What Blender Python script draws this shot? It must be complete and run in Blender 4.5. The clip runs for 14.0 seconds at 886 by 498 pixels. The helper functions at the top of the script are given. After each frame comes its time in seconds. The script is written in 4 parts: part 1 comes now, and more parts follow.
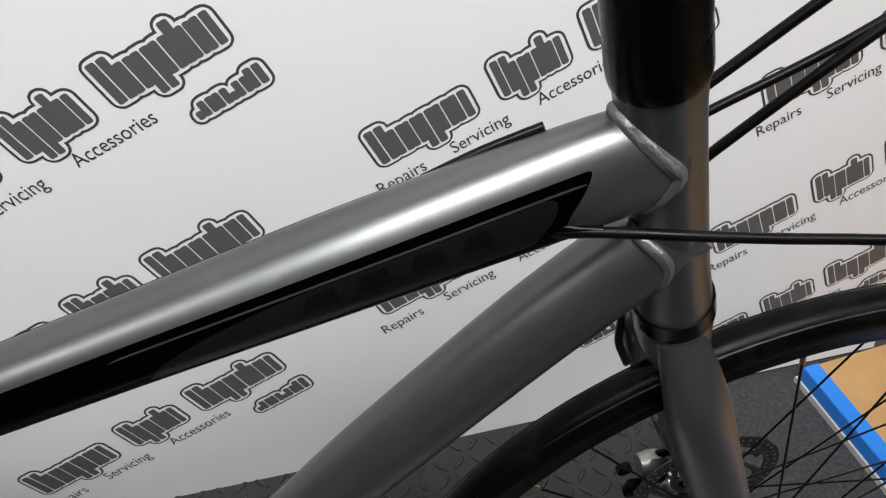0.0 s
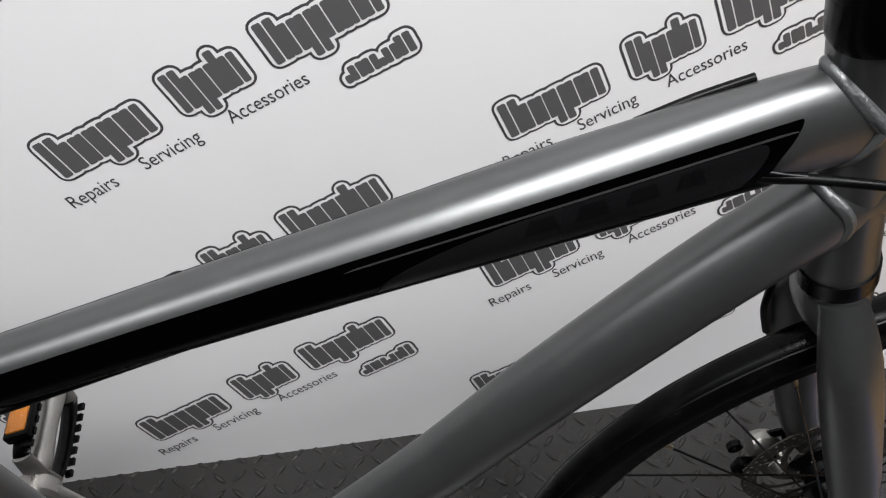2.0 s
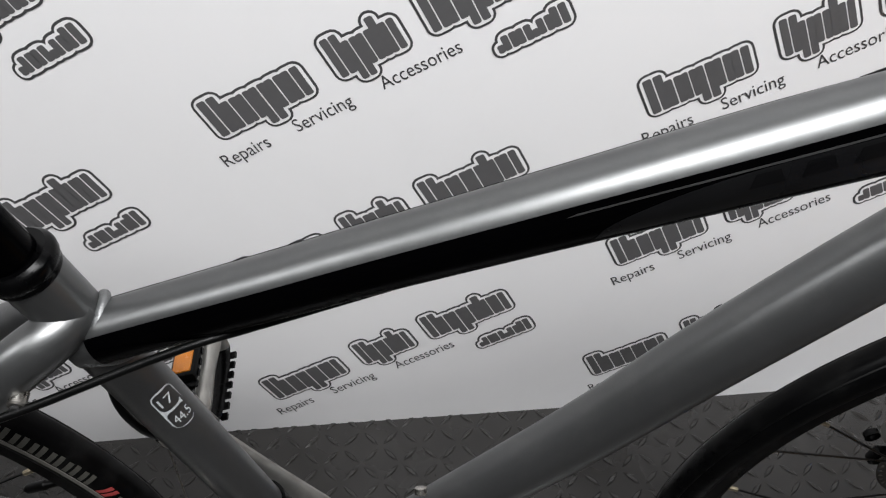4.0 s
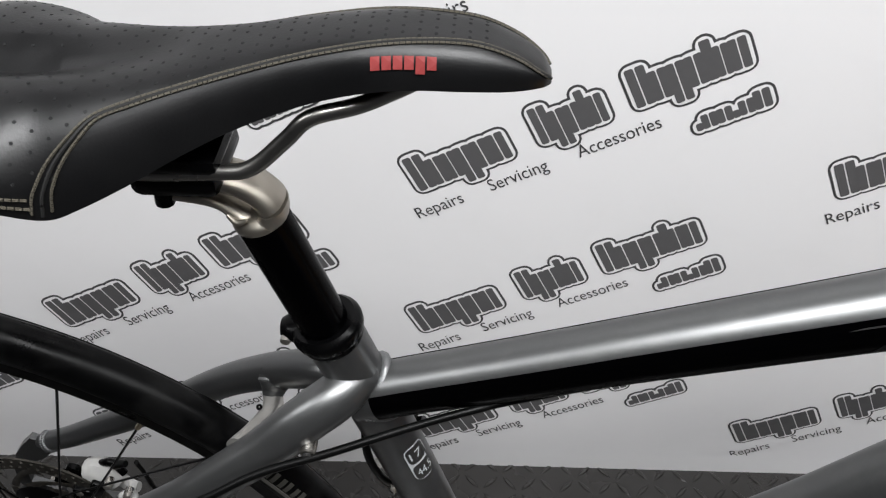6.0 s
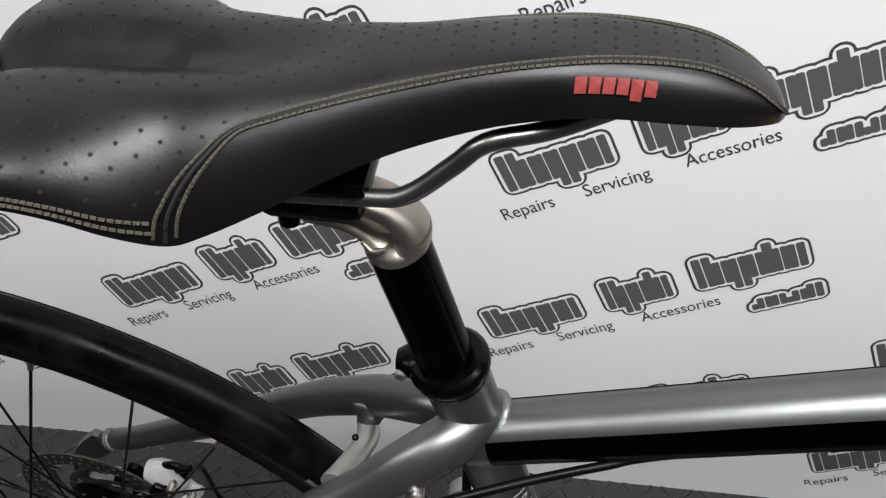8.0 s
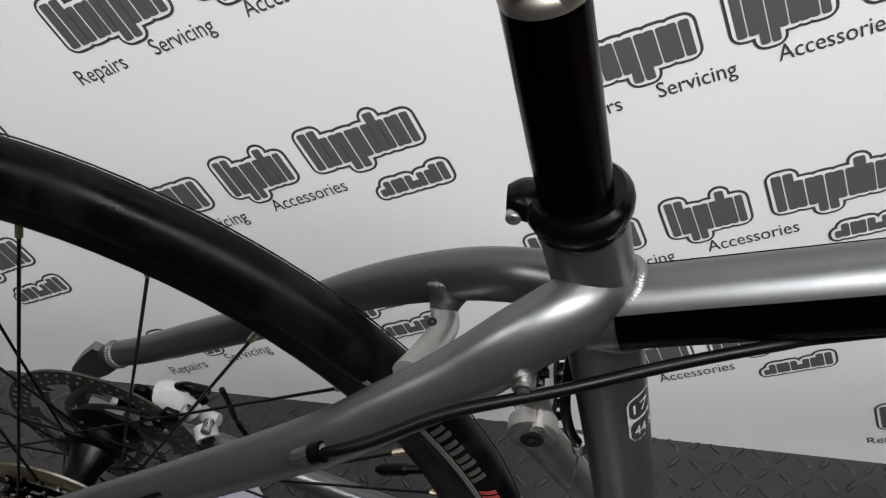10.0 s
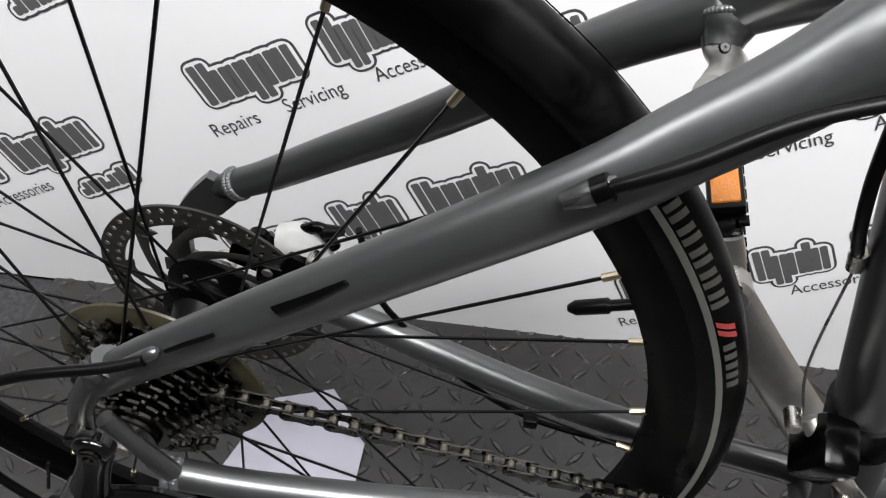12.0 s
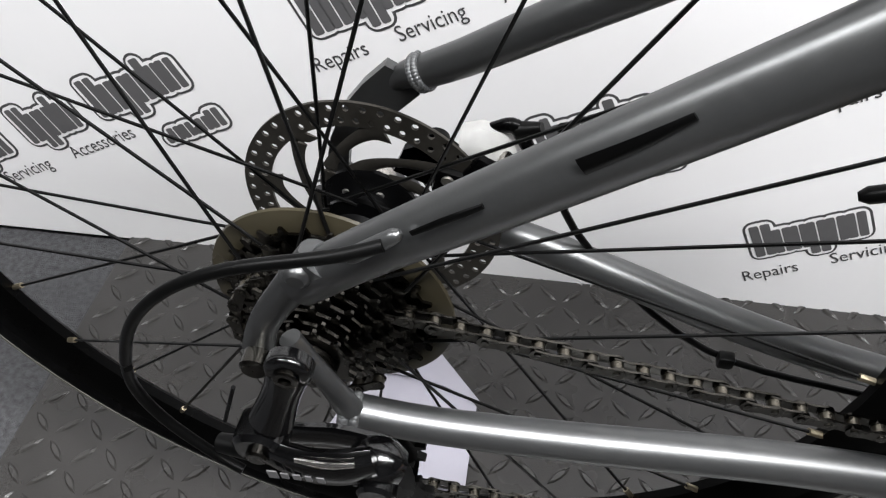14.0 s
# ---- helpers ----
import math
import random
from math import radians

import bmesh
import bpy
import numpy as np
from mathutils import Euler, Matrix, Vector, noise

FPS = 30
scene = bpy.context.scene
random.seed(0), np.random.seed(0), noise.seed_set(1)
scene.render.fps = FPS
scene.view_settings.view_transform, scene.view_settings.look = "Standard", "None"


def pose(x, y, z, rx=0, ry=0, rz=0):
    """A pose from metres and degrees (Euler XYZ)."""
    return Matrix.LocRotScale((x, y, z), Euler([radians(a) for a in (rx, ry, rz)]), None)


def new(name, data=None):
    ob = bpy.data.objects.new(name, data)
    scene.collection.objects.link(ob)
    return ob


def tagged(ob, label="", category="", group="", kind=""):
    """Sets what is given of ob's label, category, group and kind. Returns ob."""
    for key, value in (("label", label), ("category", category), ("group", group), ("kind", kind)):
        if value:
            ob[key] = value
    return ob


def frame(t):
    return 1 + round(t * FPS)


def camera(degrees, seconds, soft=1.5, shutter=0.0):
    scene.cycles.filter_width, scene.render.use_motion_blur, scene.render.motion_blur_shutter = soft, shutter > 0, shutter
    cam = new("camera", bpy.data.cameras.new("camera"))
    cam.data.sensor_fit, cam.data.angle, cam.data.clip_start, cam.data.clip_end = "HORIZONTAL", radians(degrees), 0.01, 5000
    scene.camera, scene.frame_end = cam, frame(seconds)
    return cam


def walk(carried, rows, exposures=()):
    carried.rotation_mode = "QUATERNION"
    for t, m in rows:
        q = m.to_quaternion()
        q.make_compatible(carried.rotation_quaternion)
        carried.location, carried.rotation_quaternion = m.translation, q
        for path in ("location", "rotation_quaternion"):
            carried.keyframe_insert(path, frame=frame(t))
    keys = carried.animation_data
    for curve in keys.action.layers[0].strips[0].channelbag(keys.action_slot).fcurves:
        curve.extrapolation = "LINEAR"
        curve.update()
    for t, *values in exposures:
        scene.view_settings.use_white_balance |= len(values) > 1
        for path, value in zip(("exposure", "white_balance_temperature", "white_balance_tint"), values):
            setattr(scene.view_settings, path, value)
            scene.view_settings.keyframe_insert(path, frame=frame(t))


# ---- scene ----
cam = camera(55.7, 14.0, soft=1.2)
# seconds, eye in metres, turn in degrees
ROWS = [
    (0.0, 0.6670, -0.3409, 1.0242, 46.3453, -1.6222, -13.1883),
    (0.5, 0.6480, -0.3473, 1.0235, 46.2773, -1.4964, -11.8395),
    (1.0, 0.6284, -0.3570, 1.0237, 46.3646, -1.6745, -10.7200),
    (1.5, 0.6098, -0.3664, 1.0232, 46.4459, -1.7864, -9.6472),
    (2.0, 0.5859, -0.3690, 1.0190, 46.2732, -1.6304, -8.4987),
    (2.5, 0.5650, -0.3712, 1.0134, 46.1119, -1.4471, -7.2084),
    (5.0, 0.4594, -0.3909, 1.0098, 45.48, 0.25, 0.14),
    (5.5, 0.4279, -0.3901, 1.0301, 46.43, 0.34, 2.35),
    (6.0, 0.4029, -0.3883, 1.0574, 47.39, -0.02, 3.48),
    (6.5, 0.3728, -0.3759, 1.0746, 47.57, -0.63, 3.94),
    (7.0, 0.3652, -0.3515, 1.0695, 45.76, -0.39, 5.91),
    (9.5, 0.3022, -0.3235, 0.9510, 45.86, -1.93, 7.72),
    (10.0, 0.2946, -0.3154, 0.9159, 44.87, -2.07, 7.70),
    (10.5, 0.2777, -0.3166, 0.8834, 44.20, -1.98, 7.93),
    (11.0, 0.2580, -0.3249, 0.8522, 44.25, -1.53, 8.73),
    (11.5, 0.2340, -0.3256, 0.8170, 43.98, -1.32, 9.08),
    (12.0, 0.2095, -0.3276, 0.7786, 43.59, -1.69, 9.29),
    (12.5, 0.1800, -0.3249, 0.7422, 43.76, -1.54, 9.58),
    (13.0, 0.1546, -0.3230, 0.7231, 43.69, -1.60, 9.54),
    (13.5, 0.1330, -0.3244, 0.7055, 43.31, -1.25, 9.47),
    (14.0, 0.1113, -0.3296, 0.6947, 43.22, -0.66, 9.52),
]
walk(cam, [(t, pose(x, y, z, rx, ry, rz)) for t, x, y, z, rx, ry, rz in ROWS], exposures=[(0.0, -0.3), (2.5, -0.27), (5.0, -0.21), (7.0, -0.22), (9.5, -0.13), (10.0, -0.18), (10.5, -0.13), (11.0, 0.02), (11.5, 0.23), (12.0, 0.46), (13.0, 0.6), (14.0, 0.62)])

# ---- world and lights ----
world = bpy.data.worlds.new("world")
scene.world = world
world.use_nodes = True
world.node_tree.nodes["Background"].inputs[0].default_value = (0.6, 0.66, 0.75, 1)
world.node_tree.nodes["Background"].inputs[1].default_value = 0.01



def ceiling_lamp(x, y, z, sx, sy, watts, turn=0.0):
    data = bpy.data.lights.new("unseen_overhead_light", "AREA")
    data.shape, data.size, data.size_y, data.energy = "RECTANGLE", sx, sy, watts
    data.color = (0.98, 0.99, 1.0)
    ob = new("unseen_overhead_light", data)
    ob.matrix_world = pose(x, y, z, 0, 0, turn)
    return ob


# Highlights place the main lamp; second unseen, third added to brighten the right.
LIGHTS = [(0.72, -0.76, 1.3, 0.60, 87.0), (-1.15, -0.86, 1.3, 0.34, 29.0), (2.20, -0.76, 1.3, 0.40, 22.0)]
for lx, ly, sx, sy, w in LIGHTS:
    ceiling_lamp(lx, ly, 2.30, sx, sy, w)


# ---- materials ----
def mat(name, color, rough=0.5, metal=0.0, var=0.12, scale=40.0, bump=0.0, bscale=400.0, rvar=0.1, coat=0.0, spec=0.5):
    m = bpy.data.materials.new(name)
    m.use_nodes = True
    nt = m.node_tree
    b = nt.nodes["Principled BSDF"]
    tc = nt.nodes.new("ShaderNodeTexCoord")
    n1 = nt.nodes.new("ShaderNodeTexNoise")
    n1.inputs["Scale"].default_value, n1.inputs["Detail"].default_value = scale, 6
    nt.links.new(tc.outputs["Object"], n1.inputs["Vector"])
    mix = nt.nodes.new("ShaderNodeMix")
    mix.data_type = "RGBA"
    lo, hi = [max(0, c * (1 - var)) for c in color], [min(1, c * (1 + var)) for c in color]
    mix.inputs["A"].default_value, mix.inputs["B"].default_value = (*lo, 1), (*hi, 1)
    nt.links.new(n1.outputs["Fac"], mix.inputs["Factor"])
    nt.links.new(mix.outputs["Result"], b.inputs["Base Color"])
    b.inputs["Metallic"].default_value = metal
    b.inputs["Specular IOR Level"].default_value = spec
    b.inputs["Coat Weight"].default_value, b.inputs["Coat Roughness"].default_value = coat, 0.12
    n2 = nt.nodes.new("ShaderNodeTexNoise")
    n2.inputs["Scale"].default_value, n2.inputs["Detail"].default_value = scale * 0.37, 4
    nt.links.new(tc.outputs["Object"], n2.inputs["Vector"])
    mr = nt.nodes.new("ShaderNodeMapRange")
    mr.inputs["From Min"].default_value, mr.inputs["From Max"].default_value = 0.3, 0.7
    mr.inputs["To Min"].default_value, mr.inputs["To Max"].default_value = max(0.02, rough - rvar), min(1, rough + rvar)
    nt.links.new(n2.outputs["Fac"], mr.inputs["Value"])
    nt.links.new(mr.outputs["Result"], b.inputs["Roughness"])
    if bump > 0:
        n3 = nt.nodes.new("ShaderNodeTexNoise")
        n3.inputs["Scale"].default_value, n3.inputs["Detail"].default_value = bscale, 3
        nt.links.new(tc.outputs["Object"], n3.inputs["Vector"])
        bp = nt.nodes.new("ShaderNodeBump")
        bp.inputs["Strength"].default_value, bp.inputs["Distance"].default_value = bump, 0.002
        nt.links.new(n3.outputs["Fac"], bp.inputs["Height"])
        nt.links.new(bp.outputs["Normal"], b.inputs["Normal"])
    return m


def smeared(m, color, amount, scale):
    """Lay faint smears over a material: dust, and painted sheen on the tyres."""
    nt = m.node_tree
    b = nt.nodes["Principled BSDF"]
    src = b.inputs["Base Color"].links[0].from_socket
    tc, n, mr, mix = (nt.nodes.new("ShaderNode" + k) for k in ("TexCoord", "TexNoise", "MapRange", "Mix"))
    n.inputs["Scale"].default_value, n.inputs["Detail"].default_value = scale, 9
    n.inputs["Roughness"].default_value, n.inputs["Distortion"].default_value = 0.68, 0.6
    nt.links.new(tc.outputs["Object"], n.inputs["Vector"])
    mr.inputs["From Min"].default_value, mr.inputs["From Max"].default_value = 0.50, 0.72
    mr.inputs["To Max"].default_value = amount
    nt.links.new(n.outputs["Fac"], mr.inputs["Value"])
    mix.data_type = "RGBA"
    nt.links.new(mr.outputs["Result"], mix.inputs["Factor"])
    nt.links.new(src, mix.inputs["A"])
    mix.inputs["B"].default_value = (*color, 1)
    nt.links.new(mix.outputs["Result"], b.inputs["Base Color"])
    return m


PAINT = mat("grey_frame_paint", (0.110, 0.1115, 0.1125), 0.36, 0.87, 0.04, 900, 0.0, coat=0.0, rvar=0.03)
# lighter copy of the frame paint, for the light the welds catch
WELD = mat("lit_weld_paint", (0.145, 0.148, 0.150), 0.40, 0.72, 0.08, 300, 0.2, 500)
GLOSS_BLACK = mat("gloss_black_decal", (0.0003, 0.0003, 0.0004), 0.2, 0.0, 0.1, 60, spec=0.03)
DARK_PANEL = mat("dark_grey_decal", (0.003, 0.003, 0.0033), 0.3, 0.0, 0.1, 60, spec=0.2)
NAME_BAR = mat("name_bar_print", (0.0018, 0.0018, 0.002), 0.3, 0.0, 0.1, 60, spec=0.14)
BLACK_ALLOY = mat("black_anodised_alloy", (0.0006, 0.0006, 0.0007), 0.26, 0.0, 0.15, 80, spec=0.11)
BLACK_PLASTIC = mat("black_plastic", (0.001, 0.001, 0.001), 0.38, 0, 0.15, 100, spec=0.13)
RUBBER = mat("tyre_rubber", (0.0008, 0.0008, 0.0009), 0.36, 0, 0.5, 40, 0.05, 300, rvar=0.2, spec=0.065)
RIM = mat("black_rim", (0.0005, 0.0005, 0.0005), 0.35, 0.0, 0.1, 100, spec=0.05)
STEEL = mat("worn_steel", (0.42, 0.40, 0.37), 0.3, 1.0, 0.25, 120, rvar=0.15)
SILVER = mat("silver_alloy", (0.62, 0.60, 0.57), 0.28, 1.0, 0.1, 80)
BRONZE = mat("dull_champagne_alloy", (0.37, 0.34, 0.295), 0.42, 1.0, 0.1, 60)
RAIL = mat("grey_steel_rail", (0.20, 0.195, 0.185), 0.34, 1.0, 0.1, 60)
DARK_STEEL = mat("oily_dark_steel", (0.050, 0.047, 0.042), 0.22, 1.0, 0.4, 150, rvar=0.15)
BRASS = mat("brass_nipple", (0.36, 0.31, 0.22), 0.4, 1.0, 0.15, 300)
WHITE_PART = mat("white_plastic", (0.55, 0.53, 0.50), 0.4, 0, 0.08, 80)
AMBER = mat("yellowed_plastic", (0.034, 0.029, 0.018), 0.34, 0, 0.3, 30, spec=0.3)
ORANGE = mat("orange_reflector", (0.40, 0.125, 0.006), 0.2, 0, 0.08, 300, 0.4, 600, coat=0.5)
CHAIN_BRIGHT = mat("worn_chain_steel", (0.136, 0.124, 0.102), 0.35, 1.0, 0.25, 200, rvar=0.12)
PALE_PART = mat("pale_painted_alloy", (0.36, 0.355, 0.345), 0.5, 0, 0.15, 120)
ROTOR = mat("brushed_rotor_steel", (0.05, 0.046, 0.04), 0.42, 0.75, 0.3, 200, rvar=0.12)
RAW_ALLOY = mat("raw_grey_alloy", (0.36, 0.35, 0.33), 0.42, 0.9, 0.15, 90, 0.15, 300)
RD_BLACK = mat("gloss_black_part", (0.0012, 0.0012, 0.0013), 0.14, 0.0, 0.15, 80, spec=0.6, rvar=0.06)
CRANK = mat("dark_grey_alloy", (0.07, 0.07, 0.07), 0.36, 0.8, 0.15, 80)
SPROCKET = mat("oily_sprocket_steel", (0.075, 0.071, 0.063), 0.24, 1.0, 0.5, 160, rvar=0.14)
SPOKE = mat("black_spoke", (0.0015, 0.0015, 0.0015), 0.35, 0.0, 0.1, 100, spec=0.2)
LEATHER = mat("black_leather", (0.0022, 0.0022, 0.0025), 0.41, 0, 0.2, 60, 0.05, 900, spec=0.38)
# flat dots: paler matt colour imitates how light falls in punched dimples
DIMPLE = mat("punched_leather", (0.016, 0.016, 0.0165), 0.9, 0, 0.2, 300, spec=0.05)
# shade inside socket, slot and pedal eye as dark colour; also the saddle seam
PERF = mat("recess_shade_and_seam", (0.002, 0.002, 0.002), 0.8)
THREAD = mat("tan_thread", (0.048, 0.042, 0.030), 0.8, 0, 0.3, 400, 0.4, 1500)
RED = mat("red_print", (0.19, 0.022, 0.021), 0.6, 0, 0.15, 200)
STRIPE = mat("reflective_stripe_grey", (0.095, 0.092, 0.082), 0.45, 0, 0.15, 120)
WHITE_PRINT = mat("white_print", (0.037, 0.035, 0.030), 0.6, 0, 0.3, 200)
GREY_PRINT = mat("grey_print", (0.40, 0.42, 0.43), 0.45, 0, 0.1, 200)
smeared(PAINT, (0.20, 0.20, 0.195), 0.16, 26)
# pale streaks painted on the rubber for its glossy sheen
smeared(RUBBER, (0.06, 0.06, 0.058), 0.08, 22)
BANNER = mat("white_banner_vinyl", (0.71, 0.70, 0.705), 0.5, 0, 0.02, 3.0, 0.06, 30)
smeared(BANNER, (0.55, 0.55, 0.54), 0.10, 6)
INK = mat("charcoal_ink", (0.043, 0.042, 0.044), 0.5, 0, 0.06, 200)
INK_LIGHT = mat("grey_ink", (0.078, 0.076, 0.078), 0.5, 0, 0.06, 200)
INK_WHITE = mat("white_ink", (0.71, 0.70, 0.705), 0.5, 0, 0.02, 3.0)
MAT_RUBBER = mat("floor_mat_rubber", (0.0240, 0.0223, 0.0210), 0.29, 0, 0.25, 25, 0.10, 500, spec=0.6)
CARPET = mat("grey_carpet", (0.040, 0.040, 0.0425), 0.95, 0, 1.2, 170, 1.0, 600)
BLUE_TAPE = mat("blue_tape", (0.02, 0.20, 0.68), 0.5, 0, 0.06, 60)
PLYWOOD = mat("plywood", (0.43, 0.25, 0.10), 0.5, 0, 0.3, 18, 0.1, 100)
PAPER = mat("crumpled_paper", (0.36, 0.348, 0.40), 0.7, 0, 0.04, 30)
# dark on purpose: the unseen walls hold back bounced light
WALL = mat("dark_unseen_wall", (0.06, 0.06, 0.063), 0.8, 0, 0.05, 8, 0.15, 120)
CEIL = mat("ceiling_paint", (0.2, 0.2, 0.2), 0.85, 0, 0.03, 8)
GLOW = bpy.data.materials.new("lamp_diffuser")
GLOW.use_nodes = True
GLOW.node_tree.nodes["Principled BSDF"].inputs["Emission Color"].default_value = (0.98, 0.99, 1, 1)
GLOW.node_tree.nodes["Principled BSDF"].inputs["Emission Strength"].default_value = 3.0


# ---- mesh helpers ----
def part(name, bm, material, parent=None, label="", smooth=True, m=None):
    me = bpy.data.meshes.new(name)
    bm.to_mesh(me)
    bm.free()
    me.materials.append(material)
    if smooth:
        me.polygons.foreach_set("use_smooth", [True] * len(me.polygons))
        me.set_sharp_from_angle(angle=radians(38))
    ob = new(name, me)
    if m is not None:
        ob.matrix_basis = m
    ob.parent = parent
    if label:
        tagged(ob, label)
    return ob


def share(ob, m, parent=None):
    """Another object on the same mesh."""
    o = ob.copy()
    scene.collection.objects.link(o)
    o.matrix_basis = m
    o.parent = parent or ob.parent
    return o


def curve_pts(pts, k=6):
    """Catmull-Rom through pts (any dimension)."""
    p = [np.array(q, float) for q in pts]
    p = [2 * p[0] - p[1]] + p + [2 * p[-1] - p[-2]]
    out = []
    for i in range(1, len(p) - 2):
        a, b, c, d = p[i - 1:i + 3]
        for j in range(k):
            t = j / k
            out.append(0.5 * (2 * b + (c - a) * t + (2 * a - 5 * b + 4 * c - d) * t * t + (3 * b - a - 3 * c + d) * t ** 3))
    out.append(p[-2])
    return out


def sweep(pts, radii, segs=16, k=6, bm=None, ref=(0, 1, 0), phi=None, caps=True, grow=0.0):
    """A tube through pts. radii: one number, or (sideways, upright) per point. phi: (from, to) in degrees for an open strip,
    0 towards -ref, 90 up."""
    bm = bm or bmesh.new()
    rr = [(r, r) if np.isscalar(r) else r for r in (radii if isinstance(radii, list) else [radii] * len(pts))]
    data = curve_pts([(*p, *r) for p, r in zip(pts, rr)], k) if k > 1 else [np.array((*p, *r), float) for p, r in zip(pts, rr)]
    rings = []
    ref = np.array(ref, float)
    for i, q in enumerate(data):
        t = data[min(i + 1, len(data) - 1)][:3] - data[max(i - 1, 0)][:3]
        t /= np.linalg.norm(t)
        side = ref - (ref @ t) * t
        if np.linalg.norm(side) < 0.05:
            side = np.array((1.0, 0, 0)) - t[0] * t
        side /= np.linalg.norm(side)
        up = np.cross(t, side)
        if up[2] < 0 and abs(up[2]) > 0.2:
            up = -up
        ring = []
        n = segs if phi is None else segs + 1
        for j in range(n):
            a = 2 * math.pi * j / segs if phi is None else radians(phi[0] + (phi[1] - phi[0]) * j / segs)
            v = q[:3] - side * math.cos(a) * (q[3] + grow) + up * math.sin(a) * (q[4] + grow)
            ring.append(bm.verts.new(v))
        rings.append(ring)
    for a, b in zip(rings, rings[1:]):
        n = len(a)
        for j in range(n if phi is None else n - 1):
            bm.faces.new((a[j], a[(j + 1) % n], b[(j + 1) % n], b[j]))
    if caps and phi is None:
        bm.faces.new(rings[0][::-1])
        bm.faces.new(rings[-1])
    if phi is None:
        bmesh.ops.recalc_face_normals(bm, faces=bm.faces)
    return bm


def lathe(profile, segs=64, bm=None, y0=0.0, arc=None):
    """Revolves (radius, y) pairs about the y axis; a closed loop of pairs gives a solid ring."""
    bm = bm or bmesh.new()
    rings = []
    n = segs if arc is None else segs + 1
    for j in range(n):
        a = 2 * math.pi * j / segs if arc is None else radians(arc[0] + (arc[1] - arc[0]) * j / segs)
        rings.append([bm.verts.new((r * math.cos(a), y + y0, r * math.sin(a))) for r, y in profile])
    m = len(profile)
    for j in range(segs):
        a, b = rings[j], rings[(j + 1) % n]
        for i in range(m):
            bm.faces.new((a[i], a[(i + 1) % m], b[(i + 1) % m], b[i]))
    bmesh.ops.recalc_face_normals(bm, faces=bm.faces)
    return bm


def disc_bm(r, t, segs=32, hole=0.0005, y0=0.0, bm=None):
    b = min(t * 0.25, r * 0.2)
    return lathe([(hole, -t / 2), (r - b, -t / 2), (r, -t / 2 + b), (r, t / 2 - b), (r - b, t / 2), (hole, t / 2)], segs, bm, y0)


def rod(a, b, r, segs=10, bm=None):
    return sweep([a, b], r, segs, 1, bm)


def box(cx, cy, cz, sx, sy, sz, bevel=0.002, bm=None, m=None):
    own = bmesh.new()
    bmesh.ops.create_cube(own, size=1.0, matrix=Matrix.Translation((cx, cy, cz)) @ (m or Matrix()) @ Matrix.Diagonal((sx, sy, sz, 1)))
    if bevel:
        bmesh.ops.bevel(own, geom=own.edges[:], offset=bevel, segments=2, affect="EDGES", profile=0.5)
    if bm is None:
        return own
    me = bpy.data.meshes.new("tmp")
    own.to_mesh(me)
    own.free()
    bm.from_mesh(me)
    bpy.data.meshes.remove(me)
    return bm


def plate(outline, y, t, bevel=0.0, bm=None):
    """A flat plate in the xz plane, of thickness t about y."""
    bm = bm or bmesh.new()
    a = [bm.verts.new((x, y - t / 2, z)) for x, z in outline]
    b = [bm.verts.new((x, y + t / 2, z)) for x, z in outline]
    n = len(a)
    bm.faces.new(a)
    bm.faces.new(b[::-1])
    for i in range(n):
        bm.faces.new((a[i], b[i], b[(i + 1) % n], a[(i + 1) % n]))
    bmesh.ops.recalc_face_normals(bm, faces=bm.faces)
    return bm


def gear(n, r, t, depth, hole, bm=None, y0=0.0):
    """A toothed ring about the y axis."""
    prof = []
    for i in range(n):
        for f, rr in ((0.0, r - depth), (0.30, r - depth), (0.43, r), (0.57, r), (0.70, r - depth)):
            prof.append((2 * math.pi * (i + f) / n, rr))
    bm = bm or bmesh.new()
    v = [[bm.verts.new((rr * math.cos(a), y0 + s * t / 2, rr * math.sin(a))) for a, rr in prof] for s in (-1, 1)]
    h = [[bm.verts.new((hole * math.cos(a), y0 + s * t / 2, hole * math.sin(a))) for a, rr in prof] for s in (-1, 1)]
    m = len(prof)
    for i in range(m):
        j = (i + 1) % m
        bm.faces.new((v[0][i], v[0][j], v[1][j], v[1][i]))
        bm.faces.new((h[0][i], h[1][i], h[1][j], h[0][j]))
        bm.faces.new((v[0][i], h[0][i], h[0][j], v[0][j]))
        bm.faces.new((v[1][i], v[1][j], h[1][j], h[1][i]))
    bmesh.ops.recalc_face_normals(bm, faces=bm.faces)
    return bm


def empty(name, m, label="", category="", group="", kind=""):
    ob = new(name)
    ob.matrix_basis = m
    return tagged(ob, label, category, group, kind)


def flat(cx, cy, w, h, z=0.0):
    return box(cx, cy, z, w, h, 0.002, 0)


# ---- the room ----
BX, BY, BSLOPE = 0.194, 0.2920, 2.22
FLOOR_TOP = 0.0
bm = bmesh.new()
bmesh.ops.create_grid(bm, x_segments=4, y_segments=4, size=1.0, matrix=Matrix.Translation((0.4, -0.6, -0.012)) @ Matrix.Diagonal((3.4, 2.2, 1, 1)))
floor = part("floor", bm, CARPET, None, smooth=False)
tagged(floor, "speckled grey cord carpet on the workshop floor", "floor", kind="structure")
